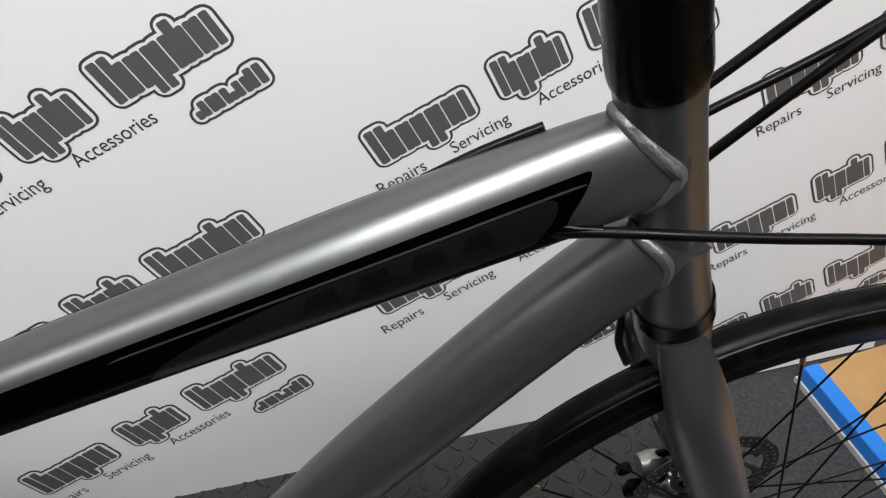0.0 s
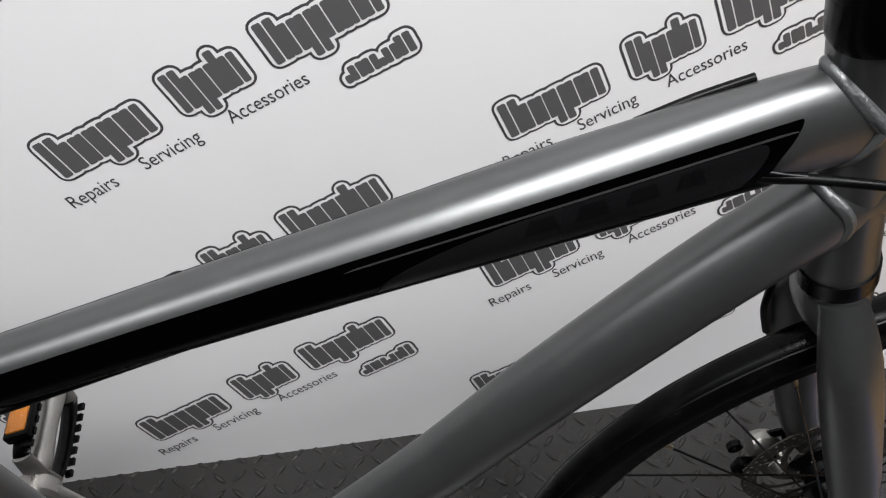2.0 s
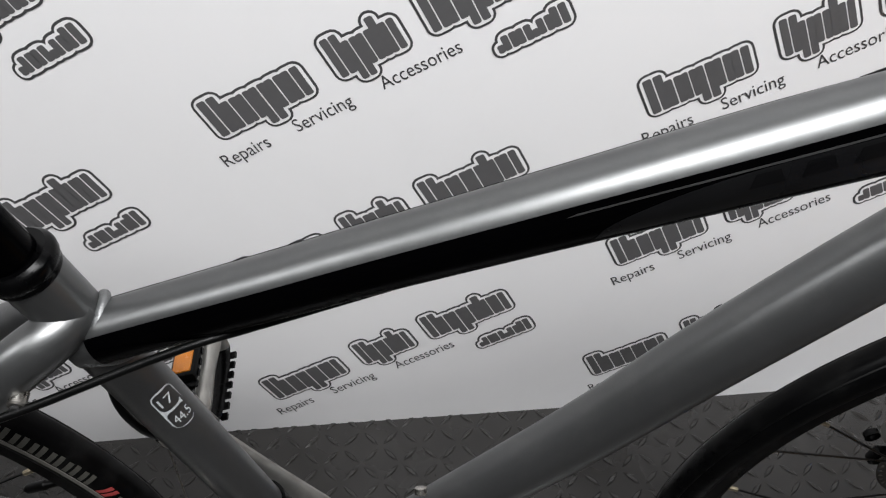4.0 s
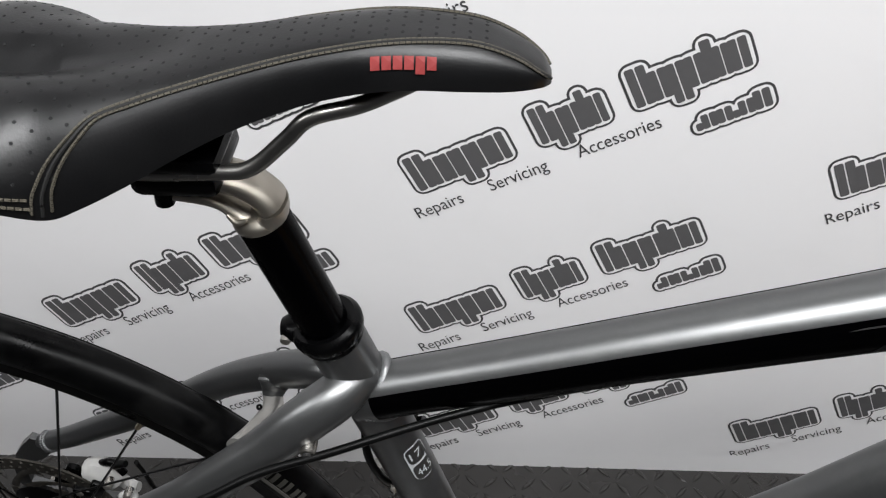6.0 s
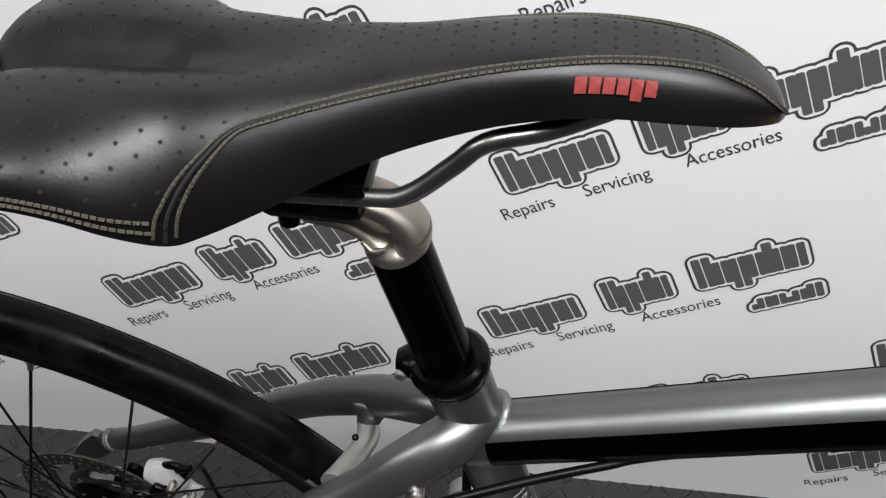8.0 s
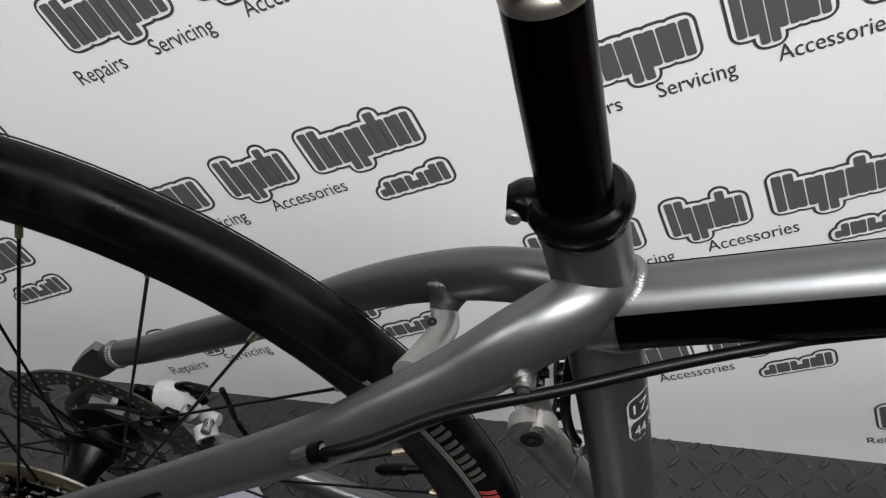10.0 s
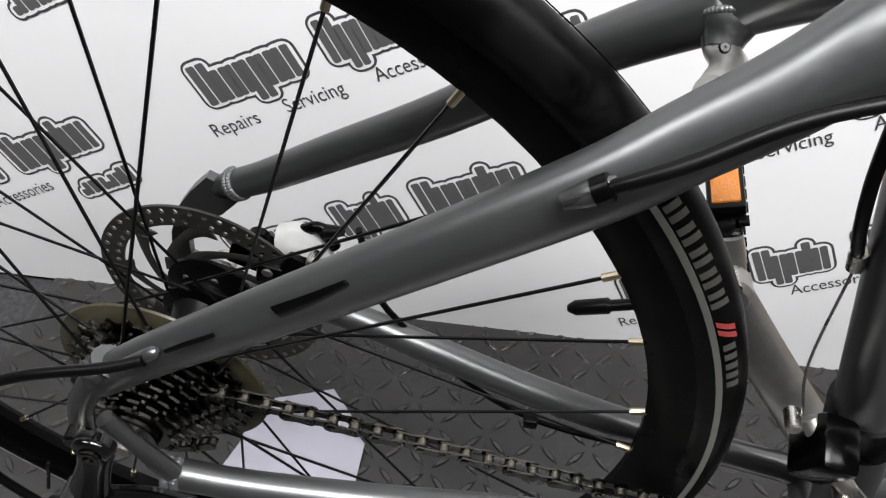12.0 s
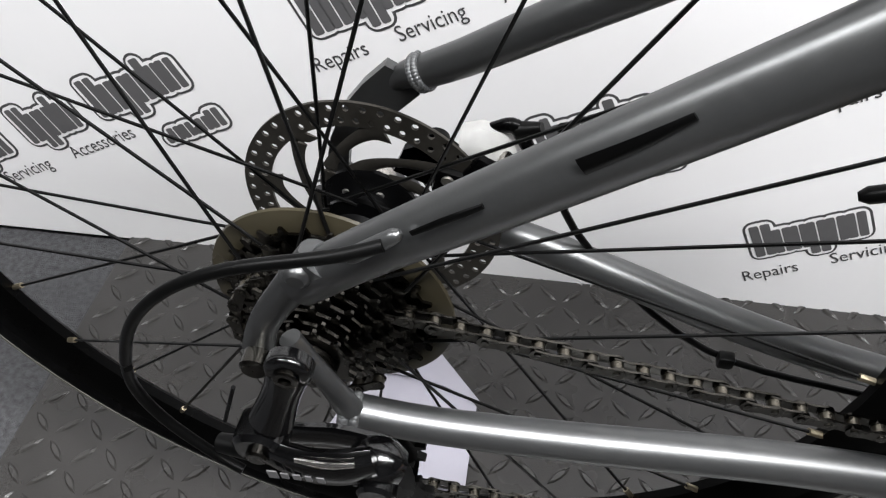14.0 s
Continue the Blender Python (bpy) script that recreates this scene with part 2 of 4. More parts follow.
# walls out of view, added dark to keep fill light low
for nm, b in (("wall_north", (0.4, 1.65, 1.2, 6.8, 0.1, 2.4)), ("wall_south", (0.4, -2.85, 1.2, 6.8, 0.1, 2.4)),
              ("wall_west", (-3.05, -0.6, 1.2, 0.1, 4.4, 2.4)), ("wall_east", (3.85, -0.6, 1.2, 0.1, 4.4, 2.4))):
    tagged(part(nm, box(*b, 0), WALL, smooth=False), "unseen wall, made charcoal to cut fill light", "wall", kind="structure")
tagged(part("ceiling", box(0.4, -0.6, 2.45, 6.8, 4.6, 0.1, 0), CEIL, smooth=False), "plain grey painted ceiling", "ceiling", kind="structure")

# made-up housings over the unseen lamps, the added third one included
for lx, ly, sx, sy, w in LIGHTS:
    lamp = empty("unseen_ceiling_light", pose(lx, ly, 2.38), "unseen white ceiling batten light with a lit diffuser", "ceiling light", "ceiling lights")
    part("housing", box(0, 0, 0, sx + 0.04, sy + 0.03, 0.04, 0.004), WHITE_PART, lamp)
    part("diffuser", box(0, 0, -0.03, sx, sy, 0.018, 0.004), GLOW, lamp)

# ---- backdrop banner ----
BANNER_M = pose(BX, BY, 0, 0, 0, BSLOPE)
banner = empty("backdrop_banner", BANNER_M, "large white display banner printed with rows of grey logos", "banner")
bm = bmesh.new()
U0, U1, H = -1.75, 1.375, 2.05
nu, nv = 40, 24
grid = []
for i in range(nu + 1):
    col = []
    for j in range(nv + 1):
        u, v = U0 + (U1 - U0) * i / nu, (0.0, 0.012, 0.026, 0.042)[j] if j < 4 else 0.042 + (H - 0.042) * (j - 3) / (nv - 3)
        kick = 0.006 * max(0.0, min(1.0, (u - 0.05) / 0.6)) * (1 - min(1.0, v / 0.042))
        col.append(bm.verts.new((u, -kick, v - 0.002)))
    grid.append(col)
for i in range(nu):
    for j in range(nv):
        bm.faces.new((grid[i][j], grid[i + 1][j], grid[i + 1][j + 1], grid[i][j + 1]))
ext = bmesh.ops.extrude_face_region(bm, geom=bm.faces[:])
bmesh.ops.translate(bm, vec=(0, 0.004, 0), verts=[e for e in ext["geom"] if isinstance(e, bmesh.types.BMVert)])
bmesh.ops.recalc_face_normals(bm, faces=bm.faces)
part("sheet", bm, BANNER, banner)


def rounded(x0, x1, y0, y1, r, grow=0.0, n=4):
    x0, x1, y0, y1, r = x0 - grow, x1 + grow, y0 - grow, y1 + grow, r + grow
    r = min(r, (x1 - x0) / 2 - 1e-5, (y1 - y0) / 2 - 1e-5)
    out = []
    for cx, cy, a0 in ((x1 - r, y1 - r, 0), (x0 + r, y1 - r, 90), (x0 + r, y0 + r, 180), (x1 - r, y0 + r, 270)):
        for i in range(n + 1):
            a = radians(a0 + 90 * i / n)
            out.append((cx + r * math.cos(a), cy + r * math.sin(a)))
    return out


# slots of the large wordmark: start, width, height; plain upright bars stand for its characters
XT, BASE, CAP, DESC = -0.0105, -0.0420, 0.0000, -0.0530
SLOTS = []


def word(a0, a1, kinds, base, cap, xt, desc):
    """kinds: a tall block (t), one of middle height (m), one that hangs below the line (d), narrow ones (l, i, n) and a dot (.)."""
    wide = {"t": 1.08, "m": 1.0, "d": 1.0, "l": 0.52, "i": 0.55, "n": 0.78, ".": 0.42}
    w = (a1 - a0) / sum(wide[k] for k in kinds)
    a = a0
    for k in kinds:
        ww = w * wide[k]
        hi = cap if k in "tli" else base + 0.0065 if k == "." else xt
        SLOTS.append((a + 0.0011, a + ww - 0.0011, desc if k == "d" else base, hi, k))
        a += ww


word(0.0030, 0.1080, "tmndmm", BASE, CAP, XT, DESC)
word(0.1400, 0.2100, "tdmlm", BASE, CAP, XT, DESC)
word(0.2375, 0.3470, "tmdminm", BASE, CAP, XT, DESC)
word(0.2820, 0.3545, ".mm.mt", -0.0930, -0.0735, -0.0785, -0.0930)
ANG = 26.6


def shapes(grow, y):
    bm = bmesh.new()
    for n, (a0, a1, lo, hi, k) in enumerate(SLOTS):
        vs = [bm.verts.new((a, y - n * 1e-5, b)) for a, b in rounded(a0, a1, lo, hi, 0.0035, grow)]
        bm.faces.new(vs)
    return bm


def bars(y):
    """Two plain upright bars in each slot."""
    bm = bmesh.new()
    for a0, a1, lo, hi, k in SLOTS:
        w = a1 - a0
        for x0, x1 in (((a0, a1),) if k in "li." else ((a0, a0 + 0.46 * w), (a0 + 0.54 * w, a1))):
            g = 0.0014
            x0, x1 = x0 - (g if x0 == a0 else 0), x1 + (g if x1 == a1 else 0)
            bm.faces.new([bm.verts.new((p, y, z)) for p, z in rounded(x0, x1, lo - g, hi + g, 0.0022)])
    return bm


LOGO_M = pose(0, 0, 0, 0, -ANG, 0)
_first = {}
for nm, bmf, mm in (("logo_outline", lambda: shapes(0.0072, -0.0004), INK), ("logo_white_line", lambda: shapes(0.0046, -0.0009), INK_WHITE), ("logo_fill", lambda: bars(-0.0014), INK_LIGHT)):
    _first[nm] = part(nm, bmf(), mm, banner, smooth=False)


def text_mesh(name, body, size, width, material, parent, m):
    cu = bpy.data.curves.new("txt", "FONT")
    cu.body, cu.size, cu.resolution_u = body, size, 3
    tmp = new("txt", cu)
    me = bpy.data.meshes.new_from_object(tmp.evaluated_get(bpy.context.evaluated_depsgraph_get()))
    bpy.data.objects.remove(tmp)
    xs = [v.co.x for v in me.vertices]
    s = width / (max(xs) - min(xs))
    x0 = min(xs)
    for v in me.vertices:
        v.co = ((v.co.x - x0) * s, 0, v.co.y)
    me.name = name
    me.materials.append(material)
    ob = new(name, me)
    ob.parent, ob.matrix_basis = parent, m
    return ob


bpy.context.view_layer.update()
WORDS = [("Repairs", -0.0162, 0.0540, -0.0765), ("Servicing", 0.0692, 0.0650, -0.0755), ("Accessories", 0.1670, 0.0855, -0.0745)]
_texts = [(text_mesh("printed_word", w, 0.0222, wd, INK, banner, Matrix()), a, b) for w, a, wd, b in WORDS]
first = True
for ci in range(-4, 3):
    for ri in range(6):
        u, v = (0.3167 - BX) + 0.4362 * ci, 0.1065 + 0.2191 * ri
        base = Matrix.Translation((u, 0, v)) @ LOGO_M
        obs = list(_first.values()) if first else [o.copy() for o in _first.values()]
        for o in obs:
            if not first:
                scene.collection.objects.link(o)
            o.matrix_basis = base
        for ob, a, b in _texts:
            o = ob if first else ob.copy()
            if not first:
                scene.collection.objects.link(o)
            o.matrix_basis = base @ Matrix.Translation((a, -0.0006, b))
        first = False

# ---- floor coverings ----
MX0, MX1, MY0, MY1 = -0.345, 1.24, -1.1, 0.40
fmat = empty("floor_mat", pose(0, 0, 0), "black rubber floor mat with raised tread lozenges", "floor mat")
bm = box((MX0 + MX1) / 2, (MY0 + MY1) / 2, -0.006, MX1 - MX0, MY1 - MY0, 0.012, 0.003)
part("mat_sheet", bm, MAT_RUBBER, fmat)
verts, faces = [], []
rng = random.Random(4)
STEP = 0.027
ix = 0
x = MX0 + 0.02
while x < MX1 - 0.015:
    y, iy = -0.62, 0
    while y < 0.30:
        a = radians(45 if (ix + iy) % 2 else -45) + rng.uniform(-0.04, 0.04)
        ca, sa = math.cos(a), math.sin(a)
        n0 = len(verts)
        prof = ((-1, 0), (-0.55, 0.75), (0, 1), (0.55, 0.75), (1, 0), (0.55, -0.75), (0, -1), (-0.55, -0.75))
        for s, zz in ((1.0, 0.0), (0.62, 0.0017)):
            for p, q in prof:
                lx, ly = p * 0.0145 * s, q * 0.0036 * s
                verts.append((x + lx * ca - ly * sa, y + lx * sa + ly * ca, FLOOR_TOP + zz))
        for i in range(8):
            j = (i + 1) % 8
            faces.append((n0 + i, n0 + j, n0 + 8 + j, n0 + 8 + i))
        faces.append(tuple(n0 + 8 + i for i in range(8)))
        y += STEP
        iy += 1
    x += STEP
    ix += 1
me = bpy.data.meshes.new("tread_lozenge")
me.from_pydata(verts, [], faces)
me.materials.append(MAT_RUBBER)
ob = new("tread_lozenge", me)
ob.parent = fmat
tagged(ob, "raised rubber tread lozenges", kind="stuff")

# plywood board edged with blue tape
board = empty("plywood_board", pose(1.412, 0.312, -0.012, 0, 0, 6.2), "raised plywood sheet edged with bright blue tape", "board")


def slab(outline, z0, z1):
    """An upright prism over an outline in x and y."""
    bm = bmesh.new()
    lo, hi = [[bm.verts.new((x, y, z)) for x, y in outline] for z in (z0, z1)]
    bm.faces.new(lo[::-1])
    bm.faces.new(hi)
    n = len(lo)
    for i in range(n):
        bm.faces.new((lo[i], lo[(i + 1) % n], hi[(i + 1) % n], hi[i]))
    bmesh.ops.recalc_face_normals(bm, faces=bm.faces)
    return bm


part("base_strip", slab([(0, -1.2), (1.1, -1.2), (1.1, 0.075), (0.20, 0.075), (0.20, 0), (0, 0)], 0.0, 0.010), WHITE_PART, board, smooth=False)
part("sheet", slab([(0.006, -1.195), (1.095, -1.195), (1.095, 0.070), (0.206, 0.070), (0.206, -0.005), (0.006, -0.005)], 0.010, 0.034), PLYWOOD, board, smooth=False)
part("side_tape", box(0.0045, -0.6, 0.0225, 0.003, 1.192, 0.025, 0.001), BLUE_TAPE, board, smooth=False)
part("top_tape", box(0.0165, -0.6, 0.0350, 0.025, 1.192, 0.002, 0), BLUE_TAPE, board, smooth=False)
part("back_tape", box(0.65, 0.058, 0.0350, 0.88, 0.022, 0.002, 0), BLUE_TAPE, board, smooth=False)

# two overlapping paper sheets on the mat
def sheet(outline, tag, lift, curl):
    """A thin crumpled sheet: rings shrunk towards the middle, creased by noise, with a lifted edge."""
    n, bm = len(outline), bmesh.new()
    cx, cy = sum(p[0] for p in outline) / n, sum(p[1] for p in outline) / n
    edge = []
    for i in range(n):
        for k in range(5):
            f = k / 5
            edge.append((outline[i][0] * (1 - f) + outline[(i + 1) % n][0] * f, outline[i][1] * (1 - f) + outline[(i + 1) % n][1] * f))
    rings = []
    for r in (1.0, 0.8, 0.55, 0.3, 0.1):
        ring = []
        for x, y in edge:
            px_, py_ = cx + (x - cx) * r, cy + (y - cy) * r
            z = FLOOR_TOP + lift + 0.003 * (0.5 + 0.5 * noise.noise(Vector((px_ * 26, py_ * 26, 0.3)))) + curl * max(0.0, r - 0.7)
            ring.append(bm.verts.new((px_, py_, z)))
        rings.append(ring)
    for a, b in zip(rings, rings[1:]):
        for i in range(len(edge)):
            k = (i + 1) % len(edge)
            bm.faces.new((a[i], a[k], b[k], b[i]))
    bm.faces.new(rings[-1])
    ext = bmesh.ops.extrude_face_region(bm, geom=bm.faces[:])
    bmesh.ops.translate(bm, vec=(0, 0, 0.0006), verts=[e for e in ext["geom"] if isinstance(e, bmesh.types.BMVert)])
    bmesh.ops.recalc_face_normals(bm, faces=bm.faces)
    return tagged(part("paper_sheet", bm, PAPER), tag, "paper")


sheet([(-0.060, 0.057), (-0.050, 0.090), (-0.047, 0.126), (-0.038, 0.137), (0.028, 0.160), (0.078, 0.112), (0.0785, 0.070), (0.0795, 0.0245), (0.0202, 0.0282)], "creased white paper sheet lying on the black mat", 0.002, 0.0)
sheet([(-0.029, 0.1330), (0.010, 0.1325), (0.046, 0.1260), (0.0825, 0.1130), (0.0308, 0.1690), (-0.032, 0.1450)], "torn white paper strip curling over another sheet", 0.0055, 0.006)

# ---- the bicycle ----
LEAN = 2.25
bike = empty("bicycle", pose(0, -0.0672, 0.3572, LEAN, 0, 0), "grey hybrid bicycle with disc brakes and a black saddle", "bicycle")
R_TYRE, TYRE_R = 0.333, 0.0152


def st(z):
    """Seat tube axis."""
    return (0.4118 - 0.2483 * z, 0.0163 - 0.0437 * z, z)


TT = [(0.3325, -0.0012, 0.2948), (0.3691, -0.0008, 0.3076), (0.4367, -0.0000, 0.3296), (0.4965, 0.0012, 0.3492), (0.5969, 0.0037, 0.3800), (0.6981, 0.0072, 0.4093), (0.7894, 0.0121, 0.4314), (0.8432, 0.0153, 0.4420)]
TT_R = [(0.0168, 0.0168), (0.0169, 0.0169), (0.0177, 0.0179), (0.0182, 0.0186), (0.0199, 0.0209), (0.0219, 0.0244), (0.0205, 0.0278), (0.0178, 0.0290)]
top_tube = part("top_tube", sweep(TT, TT_R, 32), PAINT, bike, "grey top tube with black underside")


def decal(x0, x1, hi, lo, tip0, tip1, lift, mirror=False, slant=0.0):
    """A film on the top tube between two angles about its axis, rounded towards its ends."""
    bm = bmesh.new()
    line = curve_pts([(*p, *r) for p, r in zip(TT, TT_R)], 14)
    cols = list(zip(*line))
    n = max(6, int((x1 - x0) / 0.004))
    t = Vector((0.95, 0, 0.31)).normalized()
    up = Vector((-t.z, 0, t.x))
    rows = []
    for i in range(n + 1):
        x = x0 + (x1 - x0) * (1 - (1 - i / n) ** 1.5)
        f0, f1 = min(1.0, (x - x0) / max(tip0, 1e-6)), min(1.0, (x1 - x) / max(tip1, 1e-6))
        f = math.sqrt(max(0.0, 1 - (1 - min(f0, f1)) ** 2)) if tip0 > 0 or x > x0 + 0.5 * (x1 - x0) else 1.0
        top = lo + (hi - lo) * f
        ring = []
        for k in range(21):
            deg = lo + (top - lo) * k / 20
            xk = x0 + (x - x0) * (x1 - x0 - slant * max(0.0, min(1.0, (hi - deg) / 45))) / (x1 - x0)
            yc, zc, ry, rz = (float(np.interp(xk, cols[0], cols[m])) for m in (1, 2, 3, 4))
            c, s = math.cos(radians(deg)) * (ry + lift), math.sin(radians(deg)) * (rz + lift)
            ring.append(bm.verts.new(Vector((xk, yc + (c if mirror else -c), zc)) + up * s))
        rows.append(ring)
    for p, q in zip(rows, rows[1:]):
        for k in range(20):
            bm.faces.new((p[k], p[k + 1], q[k + 1], q[k]))
    return bm


part("black_decal", decal(0.345, 0.8138, 40, -88, 0.0, 0.013, 0.0005, False, 0.026), GLOSS_BLACK, top_tube, "gloss black decal")
part("black_decal", decal(0.345, 0.8138, 40, -88, 0.0, 0.013, 0.0005, True, 0.026), GLOSS_BLACK, top_tube)
part("dark_panel", decal(0.601, 0.796, 27, -20, 0.09, 0.016, 0.0009, False, 0.026), DARK_PANEL, top_tube, "dark grey name panel")
part("panel_line", decal(0.591, 0.800, 30.5, 28.0, 0.01, 0.012, 0.0012, False, 0.026), CRANK, top_tube, "thin grey line round the name panel")
for i, (x_, w_) in enumerate(((0.672, 0.016), (0.695, 0.016), (0.718, 0.016), (0.741, 0.014))):
    part("name_bar", decal(x_, x_ + w_, 22, 6, 0.0006, 0.0006, 0.0013), NAME_BAR, top_tube, smooth=False)

DT = [(0.4301, 0.0185, -0.0849), (0.5232, 0.0167, 0.0206), (0.6326, 0.0173, 0.1371), (0.7025, 0.0174, 0.2226), (0.7847, 0.0187, 0.3132), (0.8310, 0.0197, 0.3584), (0.8665, 0.0202, 0.3914)]
DT_R = [(0.0199, 0.0199), (0.0212, 0.0221), (0.0221, 0.0236), (0.0224, 0.0248), (0.0222, 0.0256), (0.0216, 0.0253), (0.0184, 0.0239)]
down_tube = part("down_tube", sweep(DT, DT_R, 28), PAINT, bike)
part("seat_tube", sweep([st(-0.0817), st(0.0849), st(0.2411), (0.3350, 0.0029, 0.3050), (0.3212, 0.0009, 0.3535)], [0.0172, 0.0172, 0.0172, 0.0170, 0.0175], 28), PAINT, bike)
HT = [(0.8229, 0.0149, 0.4972), (0.8334, 0.0166, 0.4629), (0.8510, 0.0194, 0.4084), (0.8665, 0.0220, 0.3587), (0.8768, 0.0237, 0.3240)]
part("head_tube", sweep(HT, [0.0210, 0.0196, 0.0194, 0.0200, 0.0222], 28), PAINT, bike)
bb = disc_bm(0.023, 0.078, 28)
part("bottom_bracket", bb, PAINT, bike, m=pose(0.4301, 0.0200, -0.0837))


def bead(pts, r, n, parent, name="weld_bead"):
    """A rippled weld along a line."""
    b = bmesh.new()
    line = curve_pts(pts, 12)
    for i in range(n):
        f = i / (n - 1) * (len(line) - 1)
        k = int(min(f, len(line) - 2))
        p = line[k] + (line[k + 1] - line[k]) * (f - k)
        bmesh.ops.create_uvsphere(b, u_segments=8, v_segments=6, radius=r, matrix=Matrix.Translation(p))
    return tagged(part(name, b, WELD, parent), "rippled weld seam", kind="stuff")


def joint(axis_p, axis_d, rad, tube_p, tube_d, tube_r, parent, n=110, r=0.0024, span=(0, 360)):
    """Weld where a tube meets a round tube: each bead lies on the tube's skin at the round tube's skin."""
    A, D, P, T = Vector(axis_p), Vector(axis_d).normalized(), Vector(tube_p), Vector(tube_d).normalized()
    side = Vector((0, 1, 0))
    up = T.cross(side).normalized()
    b = bmesh.new()
    for i in range(n):
        a = radians(span[0] + (span[1] - span[0]) * i / n)
        q = P - side * math.cos(a) * tube_r[0] + up * math.sin(a) * tube_r[1]
        w = (q - A) - D * (q - A).dot(D)
        s = T - D * T.dot(D)
        aa, bb_, cc = s.dot(s), 2 * w.dot(s), w.dot(w) - rad * rad
        disc = bb_ * bb_ - 4 * aa * cc
        if disc < 0:
            t = -bb_ / (2 * aa)
        else:
            t = (-bb_ + math.sqrt(disc)) / (2 * aa)
        bmesh.ops.create_uvsphere(b, u_segments=8, v_segments=6, radius=r, matrix=Matrix.Translation(q + T * t))
    return tagged(part("weld_bead", b, WELD, parent), "rippled weld seam", kind="stuff")


STD = (-0.2483, -0.0437, 1)
HTD = (-0.0538, -0.0088, 0.1675)
joint(st(0.2932), STD, 0.0172, (0.3572, 0.0034, 0.3012), (0.945, 0, 0.327), (0.0176, 0.0178), bike, 90, 0.0036)
joint((0.8510, 0.0194, 0.4084), HTD, 0.0196, (0.8125, 0.0160, 0.4359), (-0.95, 0, -0.29), (0.0180, 0.0288), bike, 60, 0.0042, (-95, 60))
joint((0.8665, 0.0220, 0.3587), HTD, 0.0215, (0.8312, 0.0205, 0.3585), (-0.71, 0, -0.70), (0.0190, 0.0245), bike, 60, 0.0038, (-80, 75))

# stays
SSR = [(0.3423, 0.0019, 0.3172), (0.3254, -0.0148, 0.3127), (0.3050, -0.0270, 0.3025), (0.2819, -0.0360, 0.2840), (0.2550, -0.0440, 0.2660), (0.2288, -0.0502, 0.2475), (0.1673, -0.0541, 0.2030), (0.1109, -0.0557, 0.1610), (0.0557, -0.0562, 0.1190), (0.0229, -0.0561, 0.0908)]
SSR_R = [(0.009, 0.0110), (0.0135, 0.0145), (0.0128, 0.0150), (0.0120, 0.0148), (0.0112, 0.0142), (0.0108, 0.0136), (0.0100, 0.0128), (0.0098, 0.0120), (0.0095, 0.0106), (0.008, 0.0105)]
part("seat_stay", sweep(SSR, SSR_R, 22), PAINT, bike)
SSL = [(0.348, 0.006, 0.2975), (0.322, 0.013, 0.2960), (0.300, 0.020, 0.2885), (0.270, 0.036, 0.2640), (0.225, 0.0495, 0.2290), (0.165, 0.057, 0.1810), (0.110, 0.063, 0.1430), (0.070, 0.069, 0.1140), (0.045, 0.0745, 0.0972)]
SSL_R = [(0.012, 0.0110), (0.0125, 0.0120), (0.0125, 0.0125), (0.0125, 0.0125), (0.0115, 0.0115), (0.0105, 0.0106), (0.0098, 0.0100), (0.0090, 0.0092), (0.0085, 0.0085)]
part("seat_stay", sweep(SSL, SSL_R, 22), PAINT, bike)
CSR = [(0.0295, -0.0521, -0.0088), (0.0737, -0.0496, -0.0162), (0.1408, -0.0430, -0.0240), (0.2555, -0.0300, -0.0360), (0.3583, -0.0200, -0.0560), (0.4179, -0.0118, -0.0780)]
part("chain_stay", sweep(CSR, [0.0092, 0.0092, 0.0100, 0.0110, (0.010, 0.013), (0.009, 0.014)], 20), PAINT, bike)
CSL = [(0.0358, 0.0776, -0.0020), (0.0969, 0.0720, -0.0050), (0.1601, 0.0630, -0.0190), (0.2257, 0.0574, -0.0395), (0.2955, 0.0531, -0.0575), (0.3588, 0.0516, -0.0690), (0.4184, 0.0491, -0.0780)]
part("chain_stay", sweep(CSL, [0.0088, 0.0094, 0.0100, 0.0102, 0.0102, (0.009, 0.0115), (0.009, 0.012)], 20), PAINT, bike)
def weld_ring(c, d, r, r_bead, n, parent, span=(-115, 115)):
    """A bead round a tube at c, on the side that faces away from the wheel or up; d is the tube's way."""
    T = Vector(d).normalized()
    side = Vector((0, 1, 0)) - T * T.y
    side.normalize()
    up = T.cross(side)
    up = up if up.z > 0 else -up
    pts = []
    for k in range(15):
        a = radians(span[0] + (span[1] - span[0]) * k / 14)
        pts.append(tuple(Vector(c) - side * math.cos(a) * r + up * math.sin(a) * r))
    return bead(pts, r_bead, n, parent)


weld_ring((0.0325, -0.0519, -0.0092), (1, 0.04, -0.09), 0.0088, 0.0032, 20, bike)
weld_ring((0.0375, -0.0517, -0.0101), (1, 0.04, -0.09), 0.0088, 0.0028, 20, bike)
weld_ring((0.0470, 0.0738, 0.0986), (0.83, -0.12, 0.55), 0.0082, 0.0022, 22, bike)
weld_ring((0.0495, 0.0732, 0.1003), (0.83, -0.12, 0.55), 0.0084, 0.0020, 22, bike)

# drive-side dropout: plate, hanger and strut
dro = part("dropout", sweep([(0.0345, -0.0568, 0.1091), (0.0172, -0.0568, 0.0847), (0.0047, -0.0569, 0.0623), (-0.0020, -0.0560, 0.0396)], [(0.008, 0.010), (0.005, 0.0075), (0.0042, 0.0068), (0.004, 0.0075)], 14), PAINT, bike)
